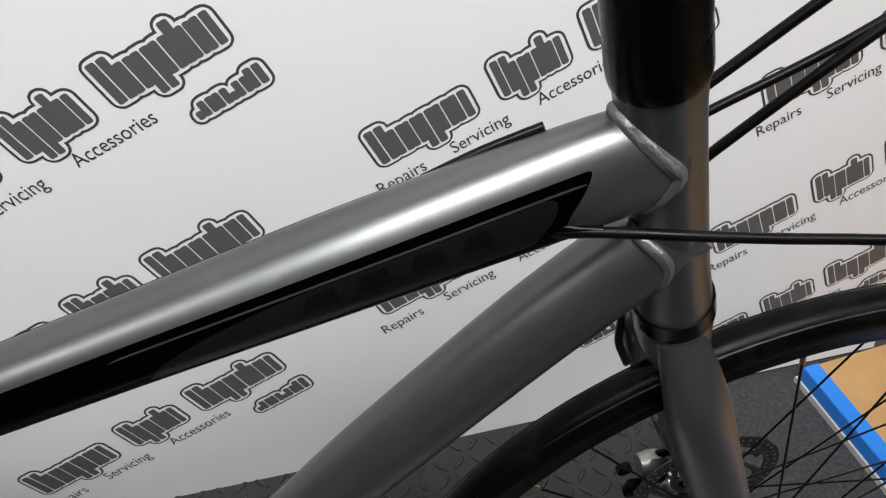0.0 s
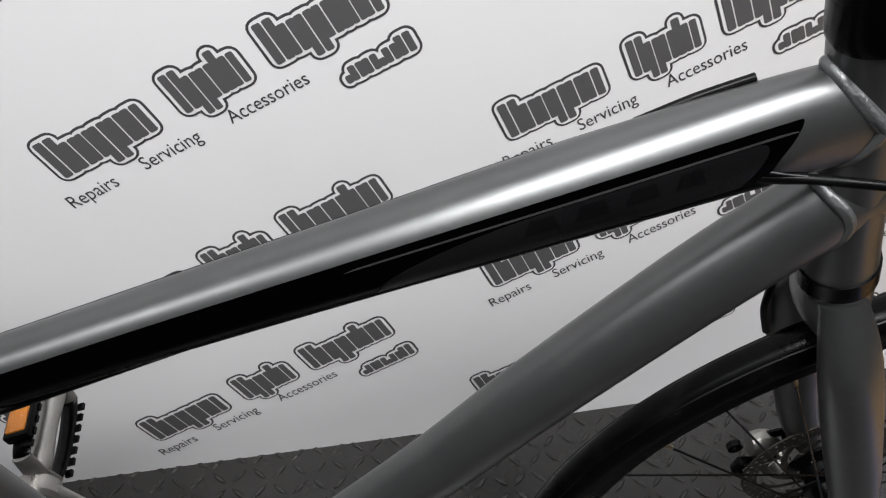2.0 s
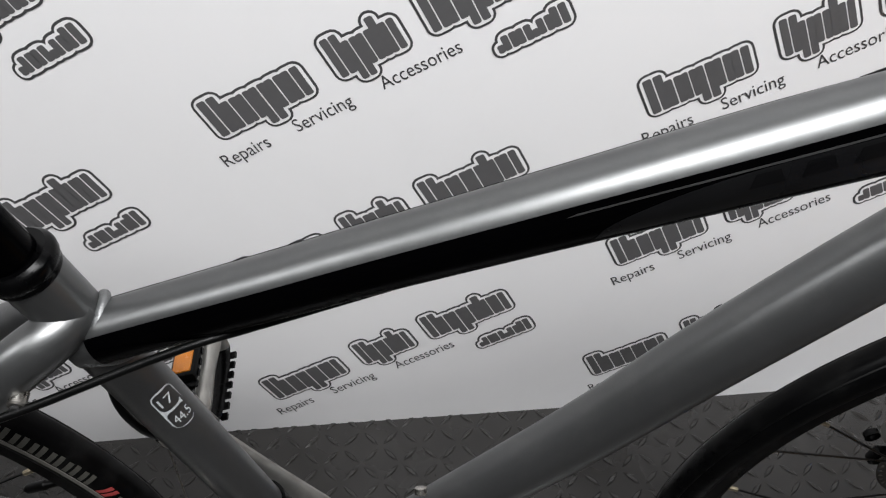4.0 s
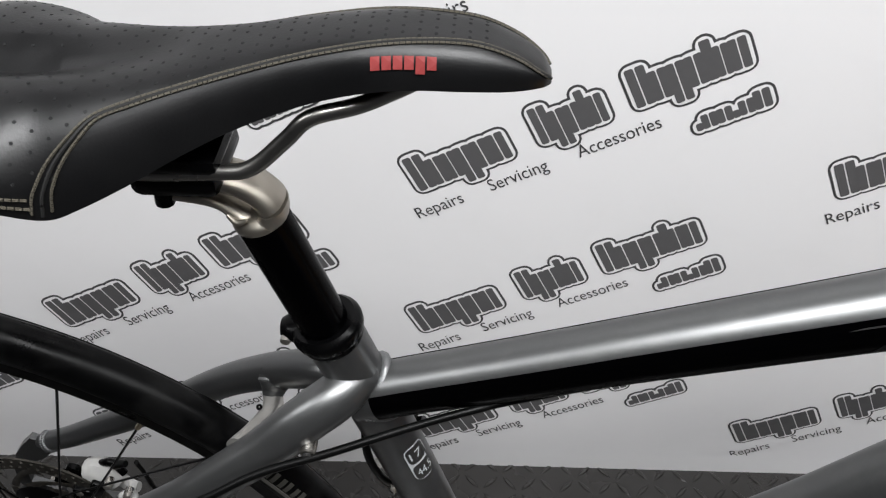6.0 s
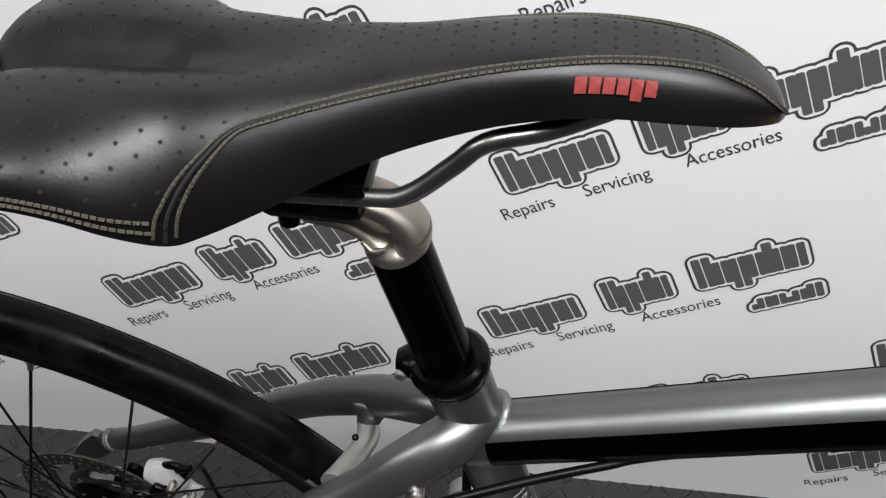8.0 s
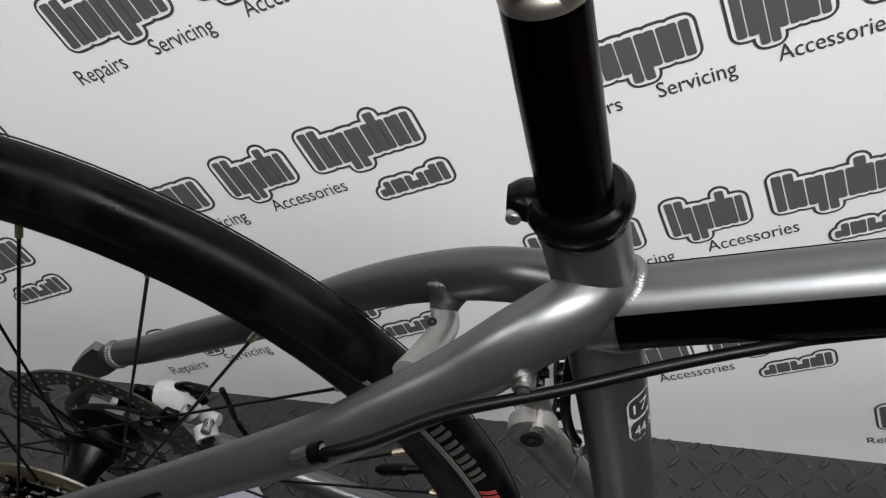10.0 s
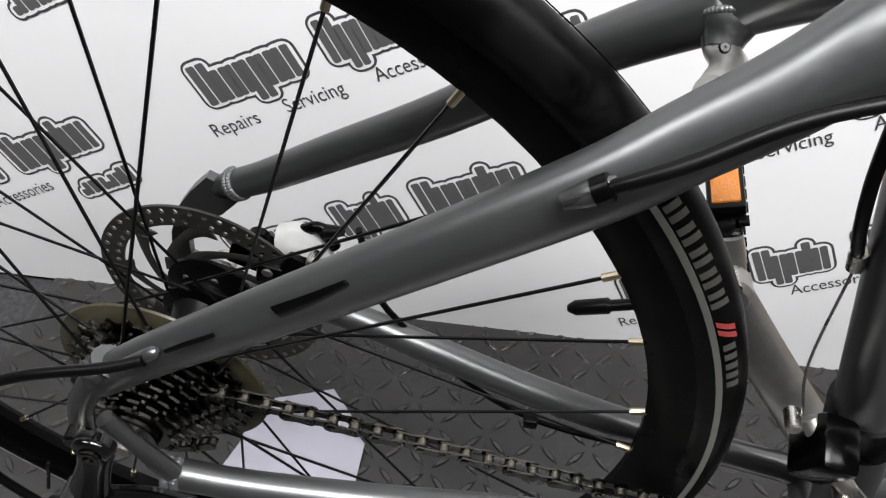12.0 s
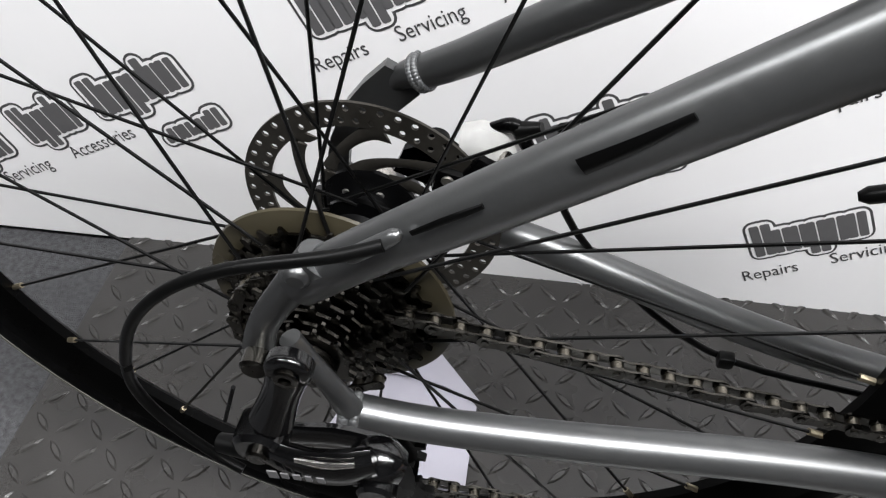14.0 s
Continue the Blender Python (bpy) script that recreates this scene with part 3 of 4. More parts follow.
part("dropout_strut", sweep([(0.0150, -0.0580, 0.0550), (0.0255, -0.0575, 0.0300), (0.0355, -0.0550, -0.0020)], [(0.0048, 0.0052), (0.0046, 0.0050), (0.0056, 0.0072)], 12), PAINT, dro)
part("axle_nut", disc_bm(0.0066, 0.010, 20), SPROCKET, dro, m=pose(-0.0001, -0.0639, 0.0416))
part("eyelet", sweep([(0.0262, -0.0582, 0.1050), (0.0262, -0.0641, 0.1050), (0.0262, -0.0665, 0.1049)], [0.0058, 0.0055, 0.0035], 16, 2, ref=(1, 0, 0)), PAINT, dro)
DROP = [(0.0300, 0.1010), (0.0420, 0.0945), (0.0470, 0.0855), (0.0340, 0.0715), (0.0180, 0.0600), (0.0080, 0.0450), (0.0060, 0.0280), (0.0160, 0.0220), (0.0290, 0.0150), (0.0290, -0.0040), (0.0140, -0.0070), (0.0010, 0.0040), (-0.0065, 0.0270), (-0.0020, 0.0500), (0.0080, 0.0740), (0.0180, 0.0880)]
left_drop = part("dropout", plate(DROP, 0.0765, 0.0065), PAINT, bike, "flat grey dropout plate")
part("axle_nut", disc_bm(0.0075, 0.012, 20), STEEL, left_drop, m=pose(0.0215, 0.0850, 0.0120))
part("dropout_cap", sweep([(0.0475, 0.0740, 0.0990), (0.0400, 0.0755, 0.0950), (0.0330, 0.0765, 0.0880)], [(0.0080, 0.0080), (0.0062, 0.0072), (0.0034, 0.0050)], 16, 4), PAINT, left_drop)

# stay bridge: a bent bar; a black disc paints the shade in its bolt hole
bridge = part("stay_bridge", sweep([(0.2690, 0.0360, 0.2640), (0.2705, 0.0240, 0.2559), (0.2727, 0.0110, 0.2567), (0.2677, -0.0060, 0.2610), (0.2617, -0.0280, 0.2734)], [(0.0080, 0.0070), (0.0066, 0.0056), (0.0068, 0.0050), (0.0070, 0.0048), (0.0070, 0.0050)], 14, ref=(1, 0, 0)), RAW_ALLOY, bike, "bare silver bridge between the seat stays")
part("bolt_hole_shade", disc_bm(0.0020, 0.0016, 14), BLACK_ALLOY, bridge, m=pose(0.2677, 0.0040, 0.2682, -53, 0, 0))
part("bridge_fillet", sweep([(0.2720, 0.0350, 0.2680), (0.2722, 0.0285, 0.2632), (0.2714, 0.0245, 0.2590), (0.2708, 0.0205, 0.2562)], [(0.0118, 0.0108), (0.0108, 0.0098), (0.0082, 0.0074), (0.0064, 0.0054)], 20, 5, ref=(1, 0, 0)), PAINT, bridge, "grey welded foot of the bridge")
weld_ring((0.2722, 0.0290, 0.2636), (0, -0.8, -0.6), 0.0097, 0.0016, 26, bike, (-110, 110))
for p, mm in (((0.3095, -0.0383, 0.2937), STEEL),):
    boss = part("rack_boss", disc_bm(0.0048, 0.010, 18), mm, bike, m=pose(*p))
    part("screw_socket", disc_bm(0.0028, 0.002, 12), PERF, boss, m=pose(0, -0.0062, 0))
cs = part("cable_stop", sweep([(0.2351, -0.0627, 0.2640), (0.2287, -0.0641, 0.2599), (0.2204, -0.0634, 0.2539)], [0.0022, 0.0042, 0.0030], 12), PAINT, bike)
part("stop_ring", sweep([(0.2331, -0.0642, 0.2630), (0.2287, -0.0646, 0.2602)], [0.0046, 0.0046], 12, 2), BLACK_ALLOY, cs)
part("stop_slot", sweep([(0.2277, -0.0668, 0.2612), (0.2203, -0.0667, 0.2565)], [(0.0008, 0.0014), (0.0008, 0.0014)], 8, 2), PERF, cs)
part("mudguard_boss", disc_bm(0.0048, 0.012, 16), RAW_ALLOY, bike, m=pose(0.2254, -0.0470, 0.2373, 70, 0, 0))
part("stay_slot", sweep([(0.1506, -0.0637, 0.2000), (0.1370, -0.0643, 0.1884), (0.1224, -0.0647, 0.1773)], [(0.0008, 0.0016), (0.0009, 0.0028), (0.0008, 0.0036)], 8, 4), BLACK_PLASTIC, bike, "dark rub slot on the stay")
part("stay_slot", sweep([(0.0943, -0.0659, 0.1573), (0.0827, -0.0666, 0.1493), (0.0711, -0.0670, 0.1413)], [(0.0007, 0.0012), (0.0008, 0.0017), (0.0007, 0.0012)], 8, 4), BLACK_PLASTIC, bike)
part("stay_cable_guide", sweep([(0.0672, -0.0664, 0.1409), (0.0643, -0.0672, 0.1384), (0.0508, -0.0678, 0.1273), (0.0479, -0.0677, 0.1248)], [0.0012, 0.0030, 0.0032, 0.0015], 10, 4), PAINT, bike)

# seat clamp and post
def cl(z):
    """Axis of the seat clamp."""
    return (0.4088 - 0.2483 * z, 0.0163 - 0.0437 * z, z)


clamp = part("seat_clamp", sweep([cl(0.3468), cl(0.3482), cl(0.3508), cl(0.3530), cl(0.3580), cl(0.3615)], [0.0180, 0.0186, 0.0188, 0.0202, 0.0205, 0.0176], 28, 3), BLACK_ALLOY, bike, "black seat clamp with a steel bolt")
part("clamp_ear", sweep([(0.3070, 0.0020, 0.3520), (0.3000, 0.0020, 0.3520), (0.2945, 0.0020, 0.3515)], [(0.0105, 0.0070), (0.0095, 0.0068), (0.0060, 0.0045)], 16, 4), BLACK_ALLOY, clamp)
part("clamp_bolt", disc_bm(0.0030, 0.018, 14), STEEL, clamp, m=pose(0.2975, 0.0010, 0.3500))


def sp(z):
    """Seatpost axis."""
    return (0.4138 - 0.2635 * z, 0.0155 - 0.0437 * z, z)


post = part("seatpost", sweep([sp(0.345), sp(0.39), sp(0.4410)], [0.0139, 0.0139, 0.0138], 28), GLOSS_BLACK, bike, "gloss black seatpost with champagne head")
phead = part("post_head", sweep([sp(0.4395), sp(0.4405), sp(0.4440), sp(0.4470)], [0.0134, 0.0139, 0.0136, 0.0100], 28, 3), BRONZE, post, "dull champagne alloy post head")
part("head_spine", sweep([(0.3000, -0.0034, 0.4420), (0.3040, -0.0036, 0.4460), (0.3038, -0.0038, 0.4525), (0.2965, -0.0040, 0.4610), (0.2840, -0.0042, 0.4665), (0.2620, -0.0044, 0.4690)], [(0.0132, 0.0085), (0.0126, 0.0078), (0.0118, 0.0070), (0.0112, 0.0062), (0.0112, 0.0058), (0.0122, 0.0058)], 20), BRONZE, phead)
part("head_strut", sweep([(0.2930, -0.0034, 0.4420), (0.2895, -0.0036, 0.4450), (0.2858, -0.0038, 0.4485), (0.2780, -0.0040, 0.4545), (0.2620, -0.0043, 0.4600)], [(0.0120, 0.0066), (0.0100, 0.0048), (0.0090, 0.0038), (0.0090, 0.0036), (0.0110, 0.0042)], 20), BRONZE, phead)
part("slot_lip", sweep([(0.2850, -0.0130, 0.4490), (0.2895, -0.0150, 0.4462), (0.2945, -0.0150, 0.4480)], [0.0010, 0.0016, 0.0010], 10, 4), BRONZE, phead)
part("saddle_clamp", box(0.2690, -0.0044, 0.4890, 0.046, 0.050, 0.009, 0.004), BLACK_ALLOY, post)
part("clamp_cradle", box(0.2690, -0.0044, 0.4755, 0.040, 0.044, 0.013, 0.005), BLACK_ALLOY, post)
part("clamp_screw", rod((0.2530, -0.0044, 0.4480), (0.2560, -0.0044, 0.4800), 0.0048), BLACK_ALLOY, post)
part("clamp_screw", rod((0.2790, -0.0044, 0.4650), (0.2800, -0.0044, 0.4950), 0.0040), BLACK_ALLOY, post)

# saddle: stations x, half width, top, edge height
SAD = [(0.4285, 0.0042, 0.5255, 0.5225), (0.4240, 0.0099, 0.5315, 0.5240), (0.4120, 0.0151, 0.5389, 0.5252), (0.3950, 0.0184, 0.5443, 0.5267), (0.3650, 0.0199, 0.5461, 0.5270), (0.3350, 0.0217, 0.5425, 0.5215), (0.3050, 0.0254, 0.5366, 0.5110), (0.2820, 0.0325, 0.5323, 0.5018), (0.2600, 0.0414, 0.5303, 0.4922),
       (0.2420, 0.0498, 0.5295, 0.4862), (0.2290, 0.0550, 0.5295, 0.4839), (0.2150, 0.0624, 0.5293, 0.4933), (0.2000, 0.0654, 0.5286, 0.5013), (0.1850, 0.0663, 0.5280, 0.5049), (0.1670, 0.0657, 0.5252, 0.5047), (0.1500, 0.0573, 0.5190, 0.5034), (0.1420, 0.0411, 0.5132, 0.5029)]
saddle_rows = curve_pts(SAD, 5)


def saddle_point(s, a):
    """a from -1 (right edge) over 0 (top) to 1 (left edge)."""
    x, w, top, edge = s
    th = a * math.pi / 2
    f = min(1.0, max(0.0, (0.285 - x) / 0.07))
    y = w * math.copysign(abs(math.sin(th)) ** (0.75 + 0.25 * f), a)
    z = edge + (top - edge) * max(0, math.cos(th)) ** (0.60 + 0.22 * f)
    z -= 0.0125 * math.exp(-(y / 0.013) ** 2) * f
    return Vector((x, y - 0.0027, z))


bm = bmesh.new()
NA = 28
rows = [[bm.verts.new(saddle_point(s, -1 + 2 * j / NA)) for j in range(NA + 1)] for s in saddle_rows]
for a, b in zip(rows, rows[1:]):
    for j in range(NA):
        bm.faces.new((a[j], a[j + 1], b[j + 1], b[j]))
    bm.faces.new((a[NA], a[0], b[0], b[NA]))
bm.faces.new(rows[0])
bm.faces.new(rows[-1])
bmesh.ops.recalc_face_normals(bm, faces=bm.faces)
saddle = part("saddle", bm, LEATHER, bike, "black leather saddle with tan stitching and dotted perforation")


def on_saddle(x, a, lift=0.0006):
    xs = [s[0] for s in saddle_rows]
    i = min(range(len(xs) - 1), key=lambda k: 0 if xs[k] >= x >= xs[k + 1] else 1 + min(abs(xs[k] - x), abs(xs[k + 1] - x)))
    f = (xs[i] - x) / (xs[i] - xs[i + 1] + 1e-9)
    s = saddle_rows[i] * (1 - f) + saddle_rows[i + 1] * f
    p, q, r = saddle_point(s, a), saddle_point(s, a + 0.01), saddle_point(s + (saddle_rows[i + 1] - saddle_rows[i]) * 0.05, a)
    n = (q - p).cross(r - p).normalized()
    if n.z < 0 and abs(a) < 0.85:
        n = -n
    if abs(a) >= 0.85:
        n = Vector((0, math.copysign(1, a), 0.3)).normalized()
    return p + n * lift, n


def stitches(line, tag=""):
    """A row of short thread stitches along a line, as one mesh."""
    pts = [np.array(p) for p in curve_pts([tuple(q) for q in line], 8)]
    out, run, start = bmesh.new(), 0.0, pts[0]
    for p, q in zip(pts, pts[1:]):
        run += float(np.linalg.norm(q - p))
        if run >= 0.0019:
            d = q - start
            rod(tuple(start + d * 0.08), tuple(start + d * 0.90), 0.0007, 5, out)
            start, run = q, 0.0
    return tagged(part("stitch", out, THREAD, saddle), tag or "row of tan thread stitches", kind="stuff")


SEAM = [(0.4275, 0.66), (0.4235, 0.56), (0.4148, 0.38), (0.4030, 0.31), (0.3920, 0.30), (0.3790, 0.335), (0.3620, 0.385), (0.3450, 0.420), (0.3250, 0.445), (0.3050, 0.465), (0.2820, 0.465), (0.2641, 0.488), (0.2523, 0.520), (0.2440, 0.625), (0.2365, 0.745), (0.2316, 0.865), (0.2290, 0.985)]
for sgn in (-1, 1):
    for da in (-0.030, 0.0, 0.030):
        line = []
        for q in curve_pts(SEAM, 3):
            bend = min(1.0, max(0.0, (0.262 - q[0]) / 0.025))
            line.append(on_saddle(q[0] - da * 0.11 * bend, sgn * min(0.985, q[1] + (0.16 if sgn > 0 else 0.0) - da * (1 - 0.8 * bend) * (0.022 / (0.022 + 0.6 * max(0.0, 0.30 - q[0]))) ** 0.3))[0])
        if da == 0.0:
            part("seam", sweep([tuple(p) for p in line], 0.0008, 6, 2), PERF, saddle, "dark sewn seam")
        else:
            stitches(line)
    for da in (0.0, 0.05):
        stitches([on_saddle(0.226 - 0.070 * i / 12, sgn * (0.95 - da))[0] for i in range(13)])
holes = bmesh.new()
for i in range(21):
    for j in range(-14, 15):
        x = 0.402 - 0.0128 * i - (0.0064 if j % 2 else 0)
        a = j * 0.058
        if x < 0.150 or abs(a) > (0.27 if x > 0.30 else 0.46 if x > 0.262 else 0.56 if x > 0.236 else 0.84):
            continue
        p, n = on_saddle(x, a, 0.00004)
        bmesh.ops.create_cone(holes, cap_ends=True, segments=8, radius1=0.0008, radius2=0.00075, depth=0.0001, matrix=Matrix.Translation(p) @ n.to_track_quat("Z", "Y").to_matrix().to_4x4())
tagged(part("perforation", holes, DIMPLE, saddle), "fine punched dots in the leather", kind="stuff")
for i in range(6):
    x0 = 0.3835 - i * 0.0043
    foot = 0.80 if i != 1 else 0.86
    vs = [on_saddle(x, -q, 0.0007)[0] for x, q in ((x0, 0.60), (x0 - 0.0036, 0.60), (x0 - 0.0036, 0.70), (x0 - 0.0036, foot), (x0, foot), (x0, 0.70))]
    mark = bmesh.new()
    mark.faces.new([mark.verts.new(v) for v in vs])
    part("maker_mark", mark, RED, saddle, "red maker's mark" if i == 0 else "", smooth=False)
for sgn in (-1, 1):
    part("rail", sweep([(0.378, -0.003 + sgn * 0.008, 0.526), (0.3533, -0.003 + sgn * 0.013, 0.516), (0.3326, -0.003 + sgn * 0.018, 0.5120), (0.3215, -0.003 + sgn * 0.020, 0.5020), (0.3060, -0.003 + sgn * 0.022, 0.4885), (0.2910, -0.003 + sgn * 0.022, 0.4850), (0.250, -0.003 + sgn * 0.023, 0.4840), (0.215, -0.003 + sgn * 0.028, 0.494), (0.195, -0.003 + sgn * 0.031, 0.507)], 0.0036, 12), RAIL, saddle, "grey steel rail")
part("saddle_base", sweep([(0.400, -0.003, 0.530), (0.330, -0.003, 0.523), (0.260, -0.003, 0.502), (0.180, -0.003, 0.501)], [(0.012, 0.007), (0.015, 0.009), (0.033, 0.008), (0.050, 0.006)], 16), BLACK_PLASTIC, saddle)

# headset, spacers, stem
part("headset_cup", sweep([(0.8269, 0.0155, 0.4847), (0.8256, 0.0153, 0.4885), (0.8203, 0.0145, 0.5053)], [0.0214, 0.0220, 0.0218], 28, 3), BLACK_ALLOY, bike)
part("spacer", sweep([(0.8204, 0.0145, 0.5046), (0.8125, 0.0132, 0.5319)], [0.0216, 0.0214], 28, 2), BLACK_ALLOY, bike)
part("stem", sweep([(0.8132, 0.0133, 0.5294), (0.8020, 0.0114, 0.5669), (0.7946, 0.0102, 0.5926), (0.7873, 0.0090, 0.6159)], [(0.0215, 0.0212), (0.0226, 0.0218), (0.0222, 0.0214), (0.0215, 0.0205)], 28, 3), BLACK_ALLOY, bike, "black stem clamp")
part("lower_cup", sweep([(0.8766, 0.0237, 0.3247), (0.8815, 0.0244, 0.3107)], [0.0236, 0.0236], 28, 2), BLACK_ALLOY, bike)

# fork
fork = part("fork_crown", sweep([(0.8802, 0.0243, 0.3140), (0.8840, 0.0249, 0.3027), (0.8856, 0.0255, 0.2887), (0.8882, 0.0261, 0.2759)], [(0.0225, 0.0225), (0.0245, 0.0215), (0.032, 0.0205), (0.034, 0.0170)], 24, 5), PAINT, bike, "grey fork crown")
for sgn in (-1, 1):
    part("fork_blade", sweep([(0.8803, 0.0247 + sgn * 0.0157, 0.3038), (0.8903, 0.0262 + sgn * 0.0295, 0.2738), (0.9009, 0.0279 + sgn * 0.0393, 0.2416), (0.9239, 0.0309 + sgn * 0.0466, 0.1832), (0.9526, 0.0335 + sgn * 0.0501, 0.1158), (0.9863, 0.0366 + sgn * 0.0530, 0.0359), (1.0231, 0.0392 + sgn * 0.0550, -0.0294), (1.0434, 0.0400 + sgn * 0.0550, -0.0501)],
                             [(0.011, 0.014), (0.0140, 0.0185), (0.0145, 0.0205), (0.0135, 0.0205), (0.013, 0.0195), (0.012, 0.017), (0.0105, 0.013), (0.008, 0.010)], 22), PAINT, fork)


# ---- wheels ----
def perforated_ring(r0, r1, y0, t, n):
    """A flat ring about the y axis with two staggered rows of holes through it."""
    bm = bmesh.new()
    rim8 = ((0, 0), (0.5, 0), (1, 0), (1, 0.5), (1, 1), (0.5, 1), (0, 1), (0, 0.5))
    for k in range(2):
        for i in range(n):
            def at(u, v, s):
                a = 2 * math.pi * (i + u + 0.5 * k) / n
                r = r0 + (r1 - r0) * (k + v) / 2
                return bm.verts.new((r * math.cos(a), y0 + s * t / 2, r * math.sin(a)))
            sets = []
            for s in (-1, 1):
                out = [at(u, v, s) for u, v in rim8]
                inn = []
                for u, v in rim8:
                    w = math.atan2(v - 0.5, u - 0.5)
                    inn.append(at(0.5 + 0.21 * math.cos(w), 0.5 + 0.27 * math.sin(w), s))
                sets.append((out, inn))
            for (out, inn) in sets:
                for m in range(8):
                    bm.faces.new((out[m], out[(m + 1) % 8], inn[(m + 1) % 8], inn[m]))
            for m in range(8):
                bm.faces.new((sets[0][1][m], sets[0][1][(m + 1) % 8], sets[1][1][(m + 1) % 8], sets[1][1][m]))
                if (m in (4, 5) and k == 1) or (m in (0, 1) and k == 0):
                    bm.faces.new((sets[0][0][m], sets[0][0][(m + 1) % 8], sets[1][0][(m + 1) % 8], sets[1][0][m]))
    bmesh.ops.remove_doubles(bm, verts=bm.verts, dist=1e-6)
    bmesh.ops.recalc_face_normals(bm, faces=bm.faces)
    return bm


# rear spokes are laced a little unevenly: spoke number and its angle at the rim
SPOKE_N = (0, 1, 2, 3, 4, 5, 6, 17, 18, 19, 20, 31)
SPOKE_A = (5.6, 17.4, 28.9, 41.0, 53.4, 66.2, 79.2, 203.9, 215.2, 225.5, 235.9, 355.1)


def wheel(name, m, tag, valve, rear, hm):
    rim = part(name, lathe([(0.2835, -0.0035), (0.2965, -0.0112), (0.3160, -0.0122), (0.3165, -0.0105), (0.3100, -0.0085), (0.3100, 0.0085), (0.3165, 0.0105), (0.3160, 0.0122), (0.2965, 0.0112), (0.2835, 0.0035)], 96), RIM, bike, tag, m=m)
    tr = TYRE_R
    prof = []
    for i in range(22):
        a = radians(-128 + 256 * i / 21)
        prof.append((R_TYRE - tr + tr * math.cos(a), tr * math.sin(a) * 0.98))
    prof += [(0.312, 0.007), (0.312, -0.007)]
    tyre = part("tyre", lathe(prof, 128), RUBBER, rim, "black slick road tyre")
    if rear:
        for s in (-1, 1):
            part("reflective_stripe", lathe([(0.3178, s * 0.01440), (0.3208, s * 0.01400), (0.3210, s * 0.01525), (0.3178, s * 0.01537)], 100, arc=(-185, 44)), STRIPE, rim, "pale reflective stripe")
    # tread grooves
    for s in ((1,) if rear else (-1, 1)):
        part("tread_line", lathe([(R_TYRE - 0.0031, s * 0.0098), (R_TYRE - 0.0036, s * 0.0108), (R_TYRE - 0.0030, s * 0.0109), (R_TYRE - 0.0025, s * 0.0099)], 128), BLACK_PLASTIC, rim)
    hub = lathe([(0.004, -0.055), (0.012, -0.055), (0.012, -0.040), (0.0165, -0.036), (0.024, -0.0335), (0.0245, -0.030), (0.017, -0.027), (0.0125, -0.012), (0.0125, 0.014), (0.017, 0.028), (0.0245, 0.030), (0.024, 0.0335), (0.018, 0.037), (0.020, 0.048), (0.013, 0.050), (0.010, 0.060), (0.004, 0.060)], 36)
    part("hub", hub, BLACK_ALLOY, rim, m=hm)
    part("axle", rod((0, -0.072, 0), (0, 0.070, 0), 0.005), STEEL, rim, m=hm)
    n = 32
    for i in range(n):
        s = 1 if i % 2 else -1
        ar = radians(float(np.interp(i, SPOKE_N, SPOKE_A))) if rear else 2 * math.pi * (i + 0.81) / n
        lead = 1 if (i // 2) % 2 else -1
        ah = ar + lead * radians(68)
        h = hm @ Vector((0.0225 * math.cos(ah), s * (0.032 + 0.002 * lead), 0.0225 * math.sin(ah)))
        e = Vector((0.2850 * math.cos(ar), s * 0.002, 0.2850 * math.sin(ar)))
        part("spoke", rod(tuple(h), tuple(e), 0.00105, 6), SPOKE, rim)
        d = (e - h).normalized()
        part("nipple", rod(tuple(e - d * 0.010), tuple(e + d * 0.002), 0.0021, 8), BRASS, rim)
    if valve is not None:
        a = radians(valve)
        q = [(r * math.cos(a), 0, r * math.sin(a)) for r in (0.285, 0.272, 0.2705, 0.254, 0.250)]
        v = part("valve", sweep([q[0], q[1], q[2], q[3], q[4]], [0.0030, 0.0030, 0.0042, 0.0040, 0.002], 12, 1), BLACK_PLASTIC, rim, "black valve cap")
    # brake rotor: perforated ring on a spider
    y0 = 0.0502 if rear else 0.056
    ro, ri = 0.0765, 0.0605
    rotor = part("brake_rotor", perforated_ring(ri, ro, y0, 0.0018, 48), ROTOR, rim, "perforated steel brake rotor", smooth=False, m=hm)
    for i in range(8):
        a = 2 * math.pi * i / 8 + radians(130)
        arm = sweep([(r * math.cos(a + radians(q)), y0, r * math.sin(a + radians(q))) for r, q in ((0.0620, -4), (0.0570, 3), (0.0490, 15), (0.0400, 32), (0.0330, 50), (0.0260, 66))], [(0.0009, 0.0105), (0.0009, 0.0052), (0.0009, 0.0034), (0.0009, 0.0034), (0.0009, 0.0046), (0.0009, 0.0070)], 8, 4)
        part("rotor_arm", arm, ROTOR, rotor)
    part("rotor_carrier", lathe([(0.0080, y0 - 0.012), (0.0170, y0 - 0.012), (0.0200, y0 - 0.007), (0.0265, y0 - 0.004), (0.0300, y0 - 0.0015), (0.0300, y0 + 0.001), (0.0080, y0 + 0.001)], 32), BLACK_ALLOY, rim, m=hm)
    for i in range(6):
        a = 2 * math.pi * i / 6 + 0.1
        part("rotor_bolt", disc_bm(0.0036, 0.006, 12), SILVER, rotor, m=pose(0.0185 * math.cos(a), y0 - 0.004, 0.0185 * math.sin(a)))
    return rim


RW = pose(0.0178, 0.0283, 0.0122, 0.1, 0, -4.64) @ Matrix.Scale(0.961, 4)
HUB = pose(0, -0.0150, 0)
